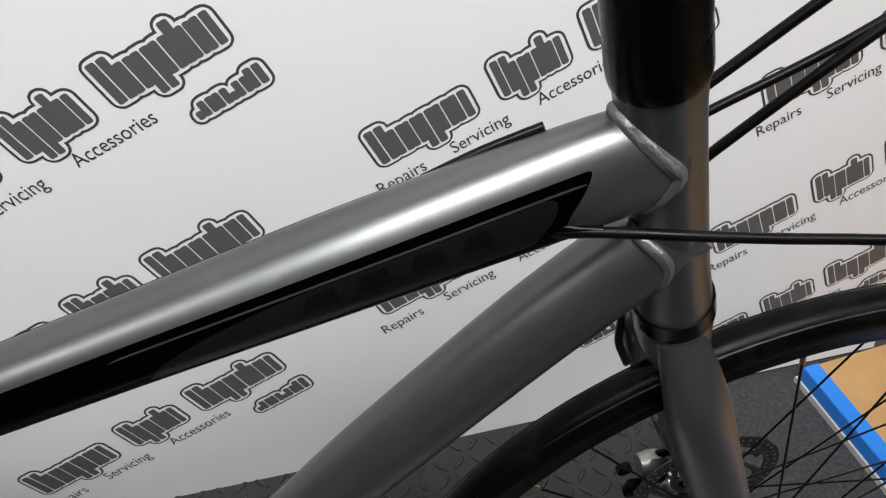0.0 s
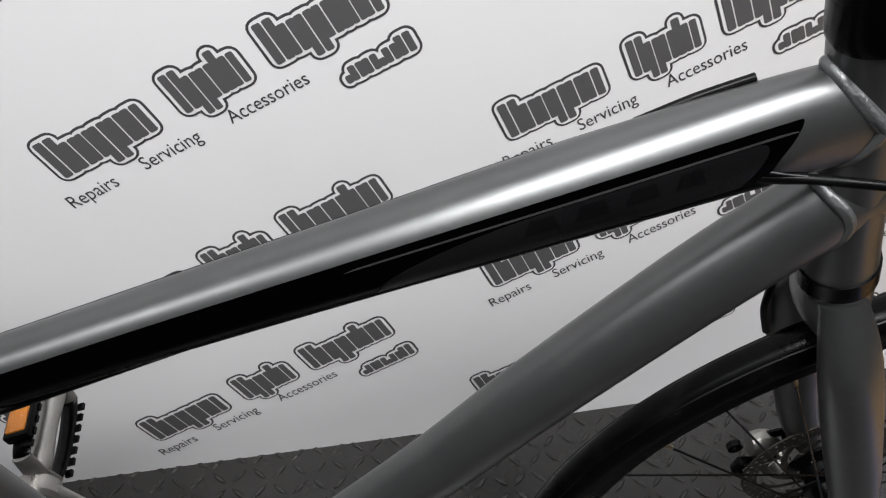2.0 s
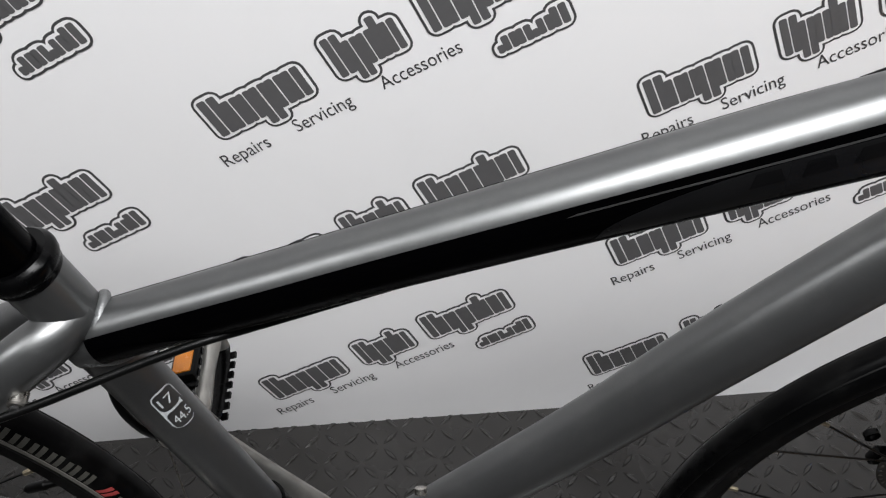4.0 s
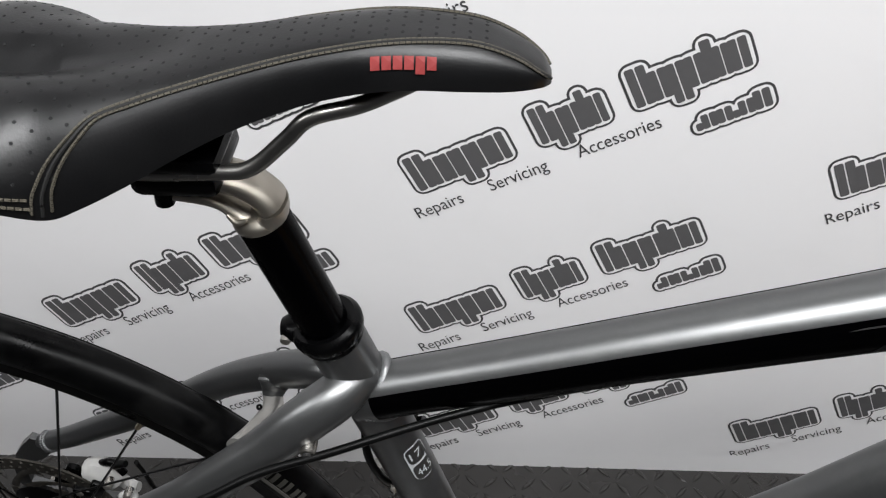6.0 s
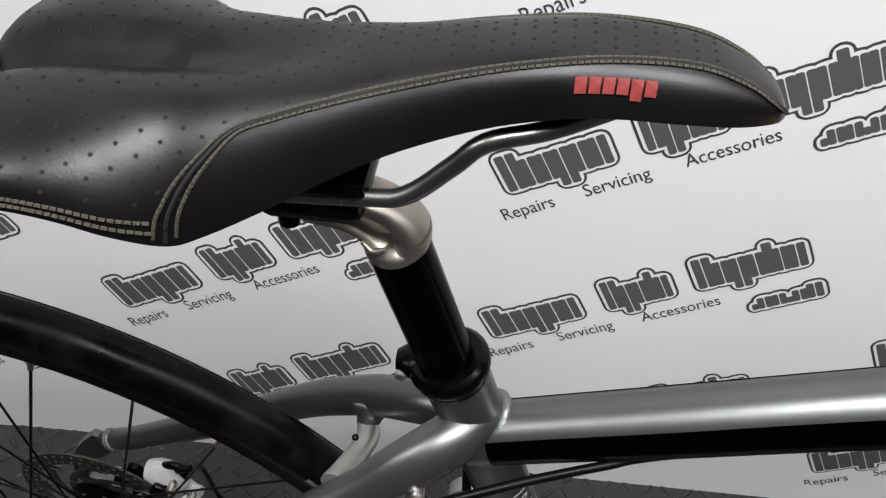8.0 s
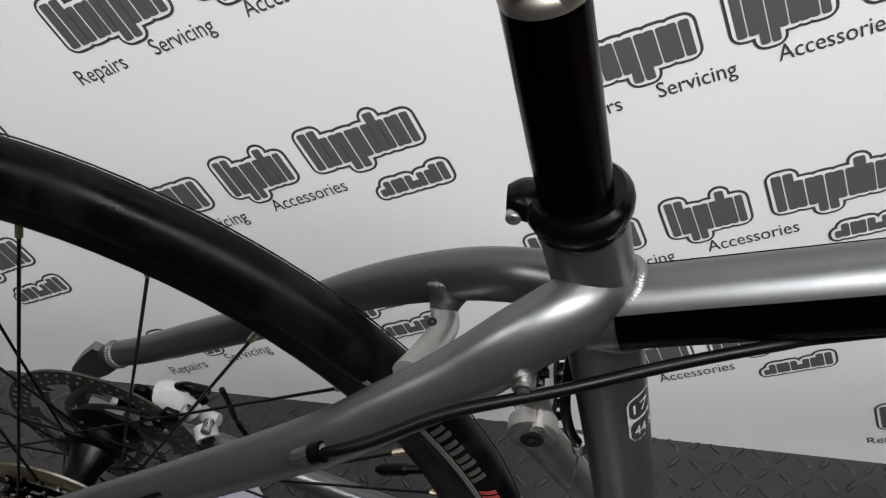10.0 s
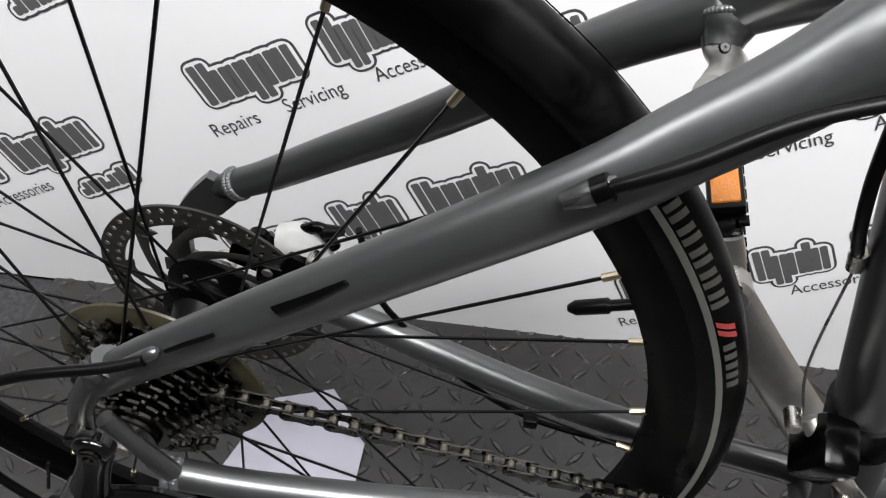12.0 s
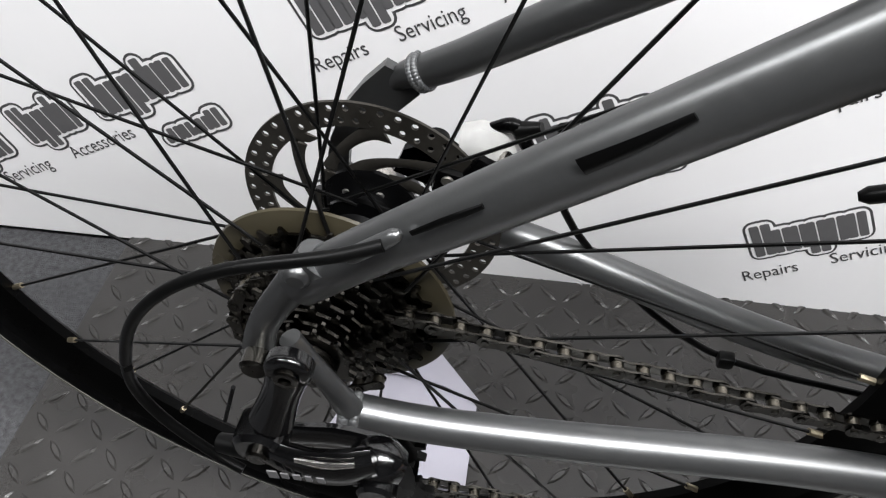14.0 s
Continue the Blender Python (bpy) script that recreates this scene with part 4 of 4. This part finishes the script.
rear = wheel("rear_wheel", RW, "rear wheel with black rim and spokes", 24.0, True, HUB)
front = wheel("front_wheel", pose(1.0369, 0.0260, -0.0322) @ Matrix.Scale(0.961, 4), "front wheel with black rim and spokes", None, False, pose(-0.008, 0, -0.012))

# sidewall print as plain bars
def sidewall_bar(a0, a1, r0, r1, slant=0.0):
    b = bmesh.new()
    rows_ = []
    for k in range(5):
        f = k / 4
        r = r0 + (r1 - r0) * f
        y = -(math.sqrt(max(0, TYRE_R ** 2 - (r - (R_TYRE - TYRE_R)) ** 2)) * 0.98 + 0.0005)
        rows_.append([b.verts.new((r * math.cos(q), y, r * math.sin(q))) for q in (a0 - slant * f, a1 - slant * f)])
    for p, q in zip(rows_, rows_[1:]):
        b.faces.new((p[0], p[1], q[1], q[0]))
    return b


for i in range(3, 9):
    a0 = radians(47.5 - i * 2.5)
    part("sidewall_print", sidewall_bar(a0, a0 - radians(0.7), 0.3222, 0.3290), WHITE_PRINT, rear, smooth=False)
    part("sidewall_print", sidewall_bar(a0 - radians(1.1), a0 - radians(1.8), 0.3220, 0.3294), WHITE_PRINT, rear, "pale sidewall print", smooth=False)
for i in range(2):
    a0 = radians(24.2 - i * 1.0)
    part("sidewall_mark", sidewall_bar(a0, a0 - radians(0.7), 0.3220, 0.3293, 0.02), RED, rear, "red sidewall mark", smooth=False)
for i in range(5):
    a0 = radians(21.0 - i * 1.3)
    part("sidewall_print", sidewall_bar(a0, a0 - radians(0.8), 0.3228, 0.3282), WHITE_PRINT, rear, smooth=False)

# cassette and spoke guard
part("spoke_guard", lathe([(0.030, -0.0150), (0.058, -0.0185), (0.0660, -0.0165), (0.0665, -0.0150), (0.058, -0.0165), (0.030, -0.0130)], 64), AMBER, rear, "yellowed clear plastic spoke guard", m=HUB @ pose(0, -0.0025, 0))
for i, (nt_, r) in enumerate(((28, 0.0585), (25, 0.0525), (23, 0.0482), (21, 0.0443), (19, 0.0402), (17, 0.0362), (15, 0.0322), (13, 0.0282), (12, 0.0260))):
    part("sprocket", gear(nt_, r, 0.0018, 0.0042, 0.016, None, -0.0205 - i * 0.0041), SPROCKET if i % 2 else DARK_STEEL, rear, "" if i else "oily steel sprocket", m=HUB @ pose(0, -0.0025, 0))
part("lock_ring", disc_bm(0.0165, 0.004, 24, 0.006, -0.0565), DARK_STEEL, rear, m=HUB @ pose(0, -0.0025, 0))

# ---- chain ----
def link_mesh(wide):
    b = bmesh.new()
    t = 0.0037 if wide else 0.0025
    for s in (-1, 1):
        out = []
        for a in range(0, 360, 30):
            ang = radians(a)
            cx = 0.00635 if math.cos(ang) > 0 else -0.00635
            out.append((cx + 0.0040 * math.cos(ang), 0.0040 * math.sin(ang)))
        out = [(x, z) for x, z in out]
        wl = [(0, 0.0027), (0, -0.0027)]
        pts = out[0:4] + [wl[0]] + out[4:10] + [wl[1]] + out[10:]
        plate(pts, s * t, 0.0011, bm=b)
    if wide:
        for s in (-1, 1):
            rod((s * 0.00635, -t - 0.0012, 0), (s * 0.00635, t + 0.0012, 0), 0.0019, 8, b)
    return b


def roller_mesh():
    b = bmesh.new()
    for s in (-1, 1):
        rod((s * 0.00635, -0.0030, 0), (s * 0.00635, 0.0030, 0), 0.0033, 10, b)
    return b


chain = empty("chain", Matrix(), "oily steel bicycle chain")
chain.parent = bike
lk = [part("chain_link", link_mesh(w), DARK_STEEL, chain, "oily steel chain link" if w else "") for w in (True, False)]
C0, C1 = Vector((0.0447, -0.0183, 0.0286)), Vector((0.4226, -0.0257, -0.0256))
L = (C1 - C0).length
path = []
cdir = (C1 - C0).normalized()
nlink = int(L / 0.0127)
for i in range(nlink):
    path.append((C0 + cdir * (0.0127 * (i + 0.5)), math.degrees(math.atan2(-cdir.z, cdir.x))))
hubc, rad = Vector((0.0139, -0.0153, 0.0020)), 0.0455
for i in range(14):
    a = math.radians(80) + (i + 0.5) * 0.0127 / rad
    path.append((hubc + Vector((math.cos(a) * rad, -0.0002 * i, math.sin(a) * rad)), -math.degrees(a) + 90))
low = (Vector((0.0258, -0.0268, -0.1301)), Vector((0.4182, -0.0201, -0.1697)))
for i in range(31):
    d = (low[1] - low[0]).normalized()
    path.append((low[0] + d * 0.0127 * i, math.degrees(math.atan2(-d.z, d.x))))
used = [False, False]
roller = part("roller", roller_mesh(), CHAIN_BRIGHT, chain, "bright worn chain rollers")
for i, (p, ang) in enumerate(path):
    m = pose(*p, 0, ang, 0)
    o = lk[i % 2]
    if not used[i % 2]:
        o.matrix_basis = m
        used[i % 2] = True
    else:
        share(o, m, chain)
    if i == 1:
        roller.matrix_basis = m
    elif i % 2:
        share(roller, m, chain)

# ---- crankset and pedals ----
crank = part("chainring", gear(48, 0.100, 0.003, 0.0045, 0.070), BLACK_ALLOY, bike, "black chainring", m=pose(0.4298, -0.0242, -0.0838))
arms = bmesh.new()
for i in range(5):
    a = 2 * math.pi * i / 5 + 0.3
    sweep([(0.012 * math.cos(a), -0.002, 0.012 * math.sin(a)), (0.078 * math.cos(a), 0, 0.078 * math.sin(a))], [(0.004, 0.011), (0.003, 0.006)], 10, 3, arms)
part("spider", arms, BLACK_ALLOY, crank)
part("inner_ring", gear(34, 0.071, 0.003, 0.0045, 0.052, None, 0.009), DARK_STEEL, crank)
cd = Vector((-0.102, 0, 0.1295)).normalized()
part("crank_arm", sweep([(0, -0.020, 0), tuple(-cd * 0.09 + Vector((0, -0.026, 0))), tuple(-cd * 0.164 + Vector((0, -0.034, 0)))], [(0.008, 0.016), (0.007, 0.012), (0.008, 0.013)], 16), SILVER, crank)
ca = part("crank_arm", sweep([(0.4305, 0.0769, -0.0835), tuple(Vector((0.4306, 0.0867, -0.0835)) + cd * 0.09), tuple(Vector((0.4307, 0.0946, -0.0834)) + cd * 0.164)], [(0.008, 0.018), (0.0075, 0.0165), (0.009, 0.0175)], 16), RAW_ALLOY, bike, "pale grey alloy crank arm")
part("crank_end", disc_bm(0.0180, 0.019, 28, 0.0085), RAW_ALLOY, ca, "pale alloy crank end", m=pose(*(Vector((0.4307, 0.0946, -0.0834)) + cd * 0.159)))
part("pedal_eye", disc_bm(0.0085, 0.003, 18, 0.0035), PERF, ca, m=pose(*(Vector((0.4306, 0.0852, -0.0835)) + cd * 0.159)))
for side, (px, py, pz) in ((1, (0.3345, 0.1470, 0.0540)), (-1, (0.5336, -0.1443, -0.2114))):
    ped = part("pedal", sweep([(0, -0.046, 0), (0, -0.034, 0), (0, 0.000, 0), (0, 0.034, 0), (0, 0.044, 0)], [(0.0090, 0.0085), (0.0105, 0.0100), (0.0085, 0.0085), (0.0110, 0.0095), (0.0070, 0.0060)], 18, 4, ref=(1, 0, 0)), RAW_ALLOY if side > 0 else BLACK_ALLOY, bike, "pale alloy cage pedal with orange reflectors", m=pose(px, py, pz, 0, 73 if side > 0 else 0, 0))
    for s in (-1, 1):
        part("end_plate", sweep([(-0.022, s * 0.040, 0), (0, s * 0.043, 0), (0.022, s * 0.040, 0)], [(0.0045, 0.0080), (0.0055, 0.0095), (0.0045, 0.0080)], 12, 4, ref=(0, 1, 0)), RAW_ALLOY if side > 0 else BLACK_ALLOY, ped)
    part("pedal_axle", rod((0, -0.062, 0), (0, 0.03, 0), 0.006), STEEL, ped)
    for s in (-1, 1):
        cage = sweep([(s * 0.008, -0.040, 0), (s * 0.022, -0.038, 0), (s * 0.027, 0.0, 0), (s * 0.022, 0.038, 0), (s * 0.008, 0.040, 0)], [(0.008, 0.0022)] * 5, 10, 5, ref=(0, 0, 1))
        part("cage", cage, BLACK_ALLOY, ped)
        tooth = bmesh.new()
        for j in range(7):
            box(s * 0.027, -0.033 + j * 0.011, 0.009, 0.003, 0.006, 0.006, 0, tooth)
        part("cage_tooth", tooth, BLACK_ALLOY, ped, smooth=False)
        if s > 0 and side > 0:
            continue
        part("reflector_case", box(s * 0.0300, -0.002, 0.0, 0.010, 0.054, 0.022, 0.002), BLACK_PLASTIC, ped)
        part("reflector", box(s * 0.0345, -0.002, 0.0, 0.004, 0.046, 0.017, 0.0015), ORANGE, ped, "orange pedal reflector")

# ---- front derailleur ----
fd = part("front_derailleur", sweep([st(0.0349), st(0.0641)], [0.0200, 0.0200], 24, 2), BLACK_ALLOY, bike, "black front derailleur with steel cage")
part("fd_link", box(0.3697, -0.0164, 0.0624, 0.022, 0.030, 0.030, 0.005, m=pose(0, 0, 0, 15, 20, 0)), BLACK_ALLOY, fd)
part("fd_arm", sweep([(0.3599, -0.0072, 0.0730), (0.3776, -0.0259, 0.0560), (0.3975, -0.0326, 0.0380)], [0.005, 0.005, 0.004], 12), STEEL, fd)
part("fd_bolt", disc_bm(0.0040, 0.012, 14), STEEL, fd, m=pose(0.3499, -0.0135, 0.0794))
part("fd_bolt", disc_bm(0.0045, 0.014, 14), STEEL, fd, m=pose(0.3836, -0.0311, 0.0435))
part("fd_cage", sweep([(0.3628, -0.0366, 0.0231), (0.4074, -0.0362, 0.0348), (0.4573, -0.0346, 0.0216)], [(0.001, 0.010), (0.001, 0.011), (0.001, 0.008)], 10, 5), STEEL, fd)

# ---- rear derailleur ----
rd = part("rear_derailleur", sweep([(0.008, -0.0865, 0.034), (0.008, -0.0925, 0.034), (0.008, -0.0945, 0.034)], [0.0098, 0.0100, 0.0082], 20, 3, ref=(1, 0, 0)), RD_BLACK, bike, "gloss black rear derailleur", m=pose(0.0142, 0.0117, 0.0310))
part("mount_bolt", disc_bm(0.0056, 0.003, 20, 0.0028), DARK_STEEL, rd, m=pose(0.008, -0.0955, 0.034))
part("upper_knuckle", sweep([(0.007, -0.0885, 0.030), (0.002, -0.090, 0.014), (-0.004, -0.094, -0.004)], [(0.007, 0.0095), (0.008, 0.0084), (0.009, 0.0100)], 18), RD_BLACK, rd)
part("pivot_boss", disc_bm(0.0120, 0.018, 24), RD_BLACK, rd, m=pose(-0.009, -0.096, -0.015))
part("pivot_pin", disc_bm(0.0052, 0.004, 16), DARK_STEEL, rd, m=pose(-0.0085, -0.1060, -0.0155))
part("outer_link", sweep([(-0.006, -0.101, -0.018), (0.012, -0.104, -0.020), (0.028, -0.104, -0.018), (0.042, -0.100, -0.016)], [(0.005, 0.0085), (0.006, 0.0120), (0.006, 0.0125), (0.005, 0.0105)], 12, 5), RD_BLACK, rd)
part("inner_link", sweep([(-0.004, -0.084, -0.034), (0.020, -0.082, -0.033), (0.044, -0.084, -0.032)], [(0.004, 0.009), (0.004, 0.010), (0.004, 0.009)], 10, 4), RD_BLACK, rd)
part("name_band", sweep([(0.010, -0.1085, -0.0085), (0.024, -0.1100, -0.0060), (0.036, -0.1085, -0.0045)], [(0.0010, 0.0014), (0.0012, 0.0024), (0.0010, 0.0014)], 10), SILVER, rd, "polished band")
for i, (w_, h_) in enumerate(((0.0046, 0.0062), (0.0036, 0.0044), (0.0036, 0.0044), (0.0030, 0.0044), (0.0036, 0.0044))):
    part("maker_mark", box(-0.001 + i * 0.0054, -0.1105, -0.0212 + 0.0004 * i, w_, 0.0008, h_, 0.0003, m=pose(0, 0, 0, 0, -6, 0)), INK_LIGHT, rd, "grey maker's mark" if i == 0 else "", smooth=False)
part("lower_knuckle", sweep([(0.034, -0.092, -0.034), (0.042, -0.094, -0.028), (0.050, -0.093, -0.032)], [(0.010, 0.010), (0.012, 0.013), (0.009, 0.010)], 16, 5), RD_BLACK, rd)
part("knuckle_cap", disc_bm(0.0090, 0.012, 20), RD_BLACK, rd, m=pose(0.043, -0.103, -0.034))
for z, x in ((-0.078, 0.034), (-0.128, 0.038)):
    part("jockey_wheel", gear(11, 0.0235, 0.004, 0.005, 0.006), BLACK_PLASTIC, rd, m=pose(x, -0.060, z))
for y in (-0.066, -0.054):
    part("cage_plate", sweep([(0.032, y, -0.062), (0.040, y, -0.098), (0.037, y, -0.140)], [(0.001, 0.009), (0.001, 0.012), (0.001, 0.010)], 10, 5), BLACK_ALLOY, rd)
part("limit_screw", rod((-0.022, -0.100, 0.000), (-0.014, -0.098, 0.026), 0.0009), BLACK_ALLOY, rd)
part("barrel_adjuster", sweep([(-0.030, -0.098, -0.025), (-0.014, -0.100, -0.022)], [0.0045, 0.0055], 12, 3), BLACK_PLASTIC, rd)


# ---- brakes ----
def caliper(m, tag, body=None):
    body = body or PALE_PART
    c = part("brake_caliper", sweep([(-0.014, 0, 0.006), (0.0, 0, 0.008), (0.014, 0, -0.004)], [(0.011, 0.012), (0.013, 0.017), (0.012, 0.014)], 10, 3), body, bike, tag, m=m)
    part("caliper_cheek", box(0.000, -0.012, -0.002, 0.016, 0.010, 0.026, 0.003, m=pose(0, 0, 0, 0, 18, 0)), BLACK_ALLOY, c)
    part("caliper_cheek", box(-0.014, -0.012, -0.014, 0.020, 0.012, 0.020, 0.003), BLACK_ALLOY, c)
    part("piston_cup", sweep([(0.026, -0.006, -0.016), (0.032, -0.016, -0.018)], [0.0095, 0.0095], 20, 2), body, c)
    # black disc for the shade in the open end of the cup
    part("piston_hole_shade", sweep([(0.0315, -0.0155, -0.018), (0.0325, -0.0175, -0.0183)], [0.006, 0.006], 16, 2), BLACK_ALLOY, c)
    part("caliper_arm", sweep([(0.000, 0.002, 0.020), (0.012, 0.000, 0.028), (0.024, -0.002, 0.016)], [(0.004, 0.004), (0.004, 0.005), (0.004, 0.004)], 12), BLACK_ALLOY, c)
    part("mount_bracket", sweep([(0.014, 0.004, -0.006), (0.026, 0.002, -0.014), (0.036, 0.000, -0.012)], [(0.006, 0.008), (0.006, 0.007), (0.005, 0.006)], 12), body, c)
    part("mount_ring", lathe([(0.0040, -0.003), (0.0075, -0.003), (0.0075, 0.003), (0.0040, 0.003)], 20), BLACK_ALLOY, c, m=pose(-0.028, 0, 0.002))
    for x, z in ((0.012, 0.012), (0.030, -0.002), (-0.016, -0.010)):
        part("caliper_bolt", disc_bm(0.0040, 0.012, 14), STEEL, c, m=pose(x, -0.013, z))
    part("cable_boot", sweep([(0.014, 0.0, 0.026), (0.026, -0.002, 0.034)], [0.0055, 0.0035], 12, 3), BLACK_PLASTIC, c)
    return c


caliper(pose(0.0800, 0.0689, 0.0540, 0, 12, 0) @ Matrix.Scale(0.88, 4), "white disc brake caliper on the stay")
part("caliper_adapter", plate([(0.0330, 0.0380), (0.0390, 0.0540), (0.0600, 0.0640), (0.0740, 0.0520), (0.0760, 0.0400), (0.0560, 0.0290)], 0.0690, 0.005), BLACK_ALLOY, bike, "black caliper adapter")
part("adapter_bolt", disc_bm(0.0040, 0.010, 14), STEEL, bike, m=pose(0.0680, 0.0640, 0.0480))
caliper(pose(0.9810, 0.1046, -0.0458, 0, 12, 0), "grey alloy front disc brake caliper with steel bolts", RAW_ALLOY)

# ---- cables ----
def cable(pts, r=0.0024, name="cable", material=None, tag=""):
    return part(name, sweep(pts, r, 10, 6), material or BLACK_PLASTIC, bike, tag)


cable([(0.2321, -0.0646, 0.2622), (0.2405, -0.0647, 0.2675), (0.2542, -0.0619, 0.2739), (0.2828, -0.0522, 0.2858), (0.3243, -0.0411, 0.2944), (0.3659, -0.0279, 0.3020), (0.4037, -0.0176, 0.3087), (0.4366, -0.0071, 0.3092), (0.5567, 0.0004, 0.3471)], 0.0025, tag="black brake cable under the top tube")
cable([(0.0620, -0.0702, 0.1370), (0.0440, -0.0740, 0.1320), (0.0084, -0.0780, 0.1230), (-0.0158, -0.0800, 0.1097), (-0.0349, -0.0800, 0.0883), (-0.0466, -0.0800, 0.0624), (-0.0513, -0.0800, 0.0353), (-0.0442, -0.0800, 0.0084), (-0.0256, -0.0810, -0.0172), (-0.0110, -0.0840, -0.0237)], 0.0026, tag="black gear cable loop")
cable([(0.3327, 0.0088, 0.2540), (0.3337, 0.0022, 0.2228), (0.3397, 0.0034, 0.1947), (0.3468, 0.0082, 0.1749)], 0.0028, tag="black front gear cable end")
part("cable_ferrule", sweep([(0.3468, 0.0081, 0.1770), (0.3488, 0.0085, 0.1666)], [0.0042, 0.0036], 12, 2), STEEL, bike)
cable([(0.3488, 0.0085, 0.1686), (0.3499, 0.0011, 0.1064), (0.3539, -0.0116, 0.0814)], 0.0007, "inner_wire", STEEL)
cable([(0.7797, -0.0056, 0.4211), (0.8067, -0.0164, 0.4260), (0.8397, -0.0259, 0.4269), (0.8968, -0.0361, 0.4243), (0.9760, -0.0521, 0.4273), (1.0666, -0.0678, 0.4538)], 0.0026, tag="black cable from the frame port")
part("cable_port", sweep([(0.7766, -0.0052, 0.4206), (0.8021, -0.0142, 0.4254)], [(0.001, 0.0045), (0.0028, 0.0030)], 12, 4), BLACK_ALLOY, bike)
cable([(0.8343, 0.0477, 0.4200), (0.8722, 0.0524, 0.4429), (0.9224, 0.0485, 0.4923), (0.9992, 0.0357, 0.5726)], 0.0030, tag="black cable to the bars")
cable([(0.8340, 0.0484, 0.4032), (0.8774, 0.0533, 0.4261), (0.9432, 0.0496, 0.4654), (1.0194, 0.0372, 0.5328)], 0.0026)
cable([(0.8399, 0.0468, 0.3466), (0.8748, 0.0507, 0.3864), (0.9382, 0.0449, 0.4582), (1.0089, 0.0372, 0.5328)], 0.0030)
cable([(0.8561, 0.0483, 0.3255), (0.8707, 0.0584, 0.2825), (0.8749, 0.0616, 0.2557), (0.8787, 0.0627, 0.2310), (0.8919, 0.0664, 0.2000)], 0.0030, tag="black front brake hose")
cable([(0.7840, 0.0250, 0.4550), (0.7710, 0.0250, 0.4505), (0.7550, 0.0250, 0.4445), (0.7300, 0.0240, 0.4340)], 0.0024)
cable([(0.3391, 0.0539, -0.0924), (0.2208, 0.0572, -0.0693), (0.1327, 0.0692, 0.0074), (0.1179, 0.0682, 0.0804)], 0.0022)
part("cable_clip", box(0.2326, 0.0515, -0.0696, 0.010, 0.008, 0.010, 0.002), BLACK_PLASTIC, bike)

# frame decal and bottle bosses
def on_seat_tube(z, ang, lift=0.0003):
    """A point on the seat tube's skin; ang 0 faces the drive side, 90 forwards."""
    q = Vector(st(z))
    r = 0.01725 + lift
    return q + Vector((math.sin(radians(ang)) * r, -math.cos(radians(ang)) * r, 0))


def skin_shape(outline, z0, a0, lift, name, material, tag=""):
    """outline in (arc metres, height) about (z0, a0), wrapped on the seat tube in narrow strips."""
    b = bmesh.new()
    us = [p[0] for p in outline]
    lo, hi = min(us), max(us)
    cols = []
    for k in range(17):
        u = lo + (hi - lo) * (0.001 + 0.998 * k / 16)
        vs = []
        for p, q in zip(outline, outline[1:] + outline[:1]):
            if (p[0] - u) * (q[0] - u) <= 0 and abs(p[0] - q[0]) > 1e-9:
                vs.append(p[1] + (q[1] - p[1]) * (u - p[0]) / (q[0] - p[0]))
        if len(vs) >= 2:
            cols.append([b.verts.new(on_seat_tube(z0 + v, a0 + math.degrees(u / 0.0172), lift)) for v in (min(vs), max(vs))])
    for p, q in zip(cols, cols[1:]):
        b.faces.new((p[0], q[0], q[1], p[1]))
    return part(name, b, material, bike, tag, smooth=False)


DZ0, DA0 = 0.2280, 54.0
skin_shape(rounded(-0.0085, 0.0085, -0.019, 0.019, 0.006), DZ0, DA0, 0.0004, "size_decal", GREY_PRINT, "grey size sticker on the seat tube")
skin_shape(rounded(-0.0074, 0.0074, 0.001, 0.0178, 0.004), DZ0, DA0, 0.0007, "size_decal_field", PAINT)
skin_shape(rounded(-0.0074, 0.0074, -0.0178, -0.001, 0.004), DZ0, DA0, 0.0007, "size_decal_field", PAINT)
for body_, v0 in (("17", 0.0095), ("44.5", -0.0095)):
    ob = text_mesh("size_number", body_, 0.011, 0.0095 if body_ == "17" else 0.012, GREY_PRINT, bike, Matrix())
    for v in ob.data.vertices:
        v.co = on_seat_tube(DZ0 + v0 - 0.0035 + v.co.z, DA0 + math.degrees((v.co.x - 0.0055) / 0.0172), 0.0010)
part("bottle_boss", disc_bm(0.005, 0.006, 14), STEEL, bike, m=pose(0.5180, 0.0077, 0.0831, 40, 0, 0))
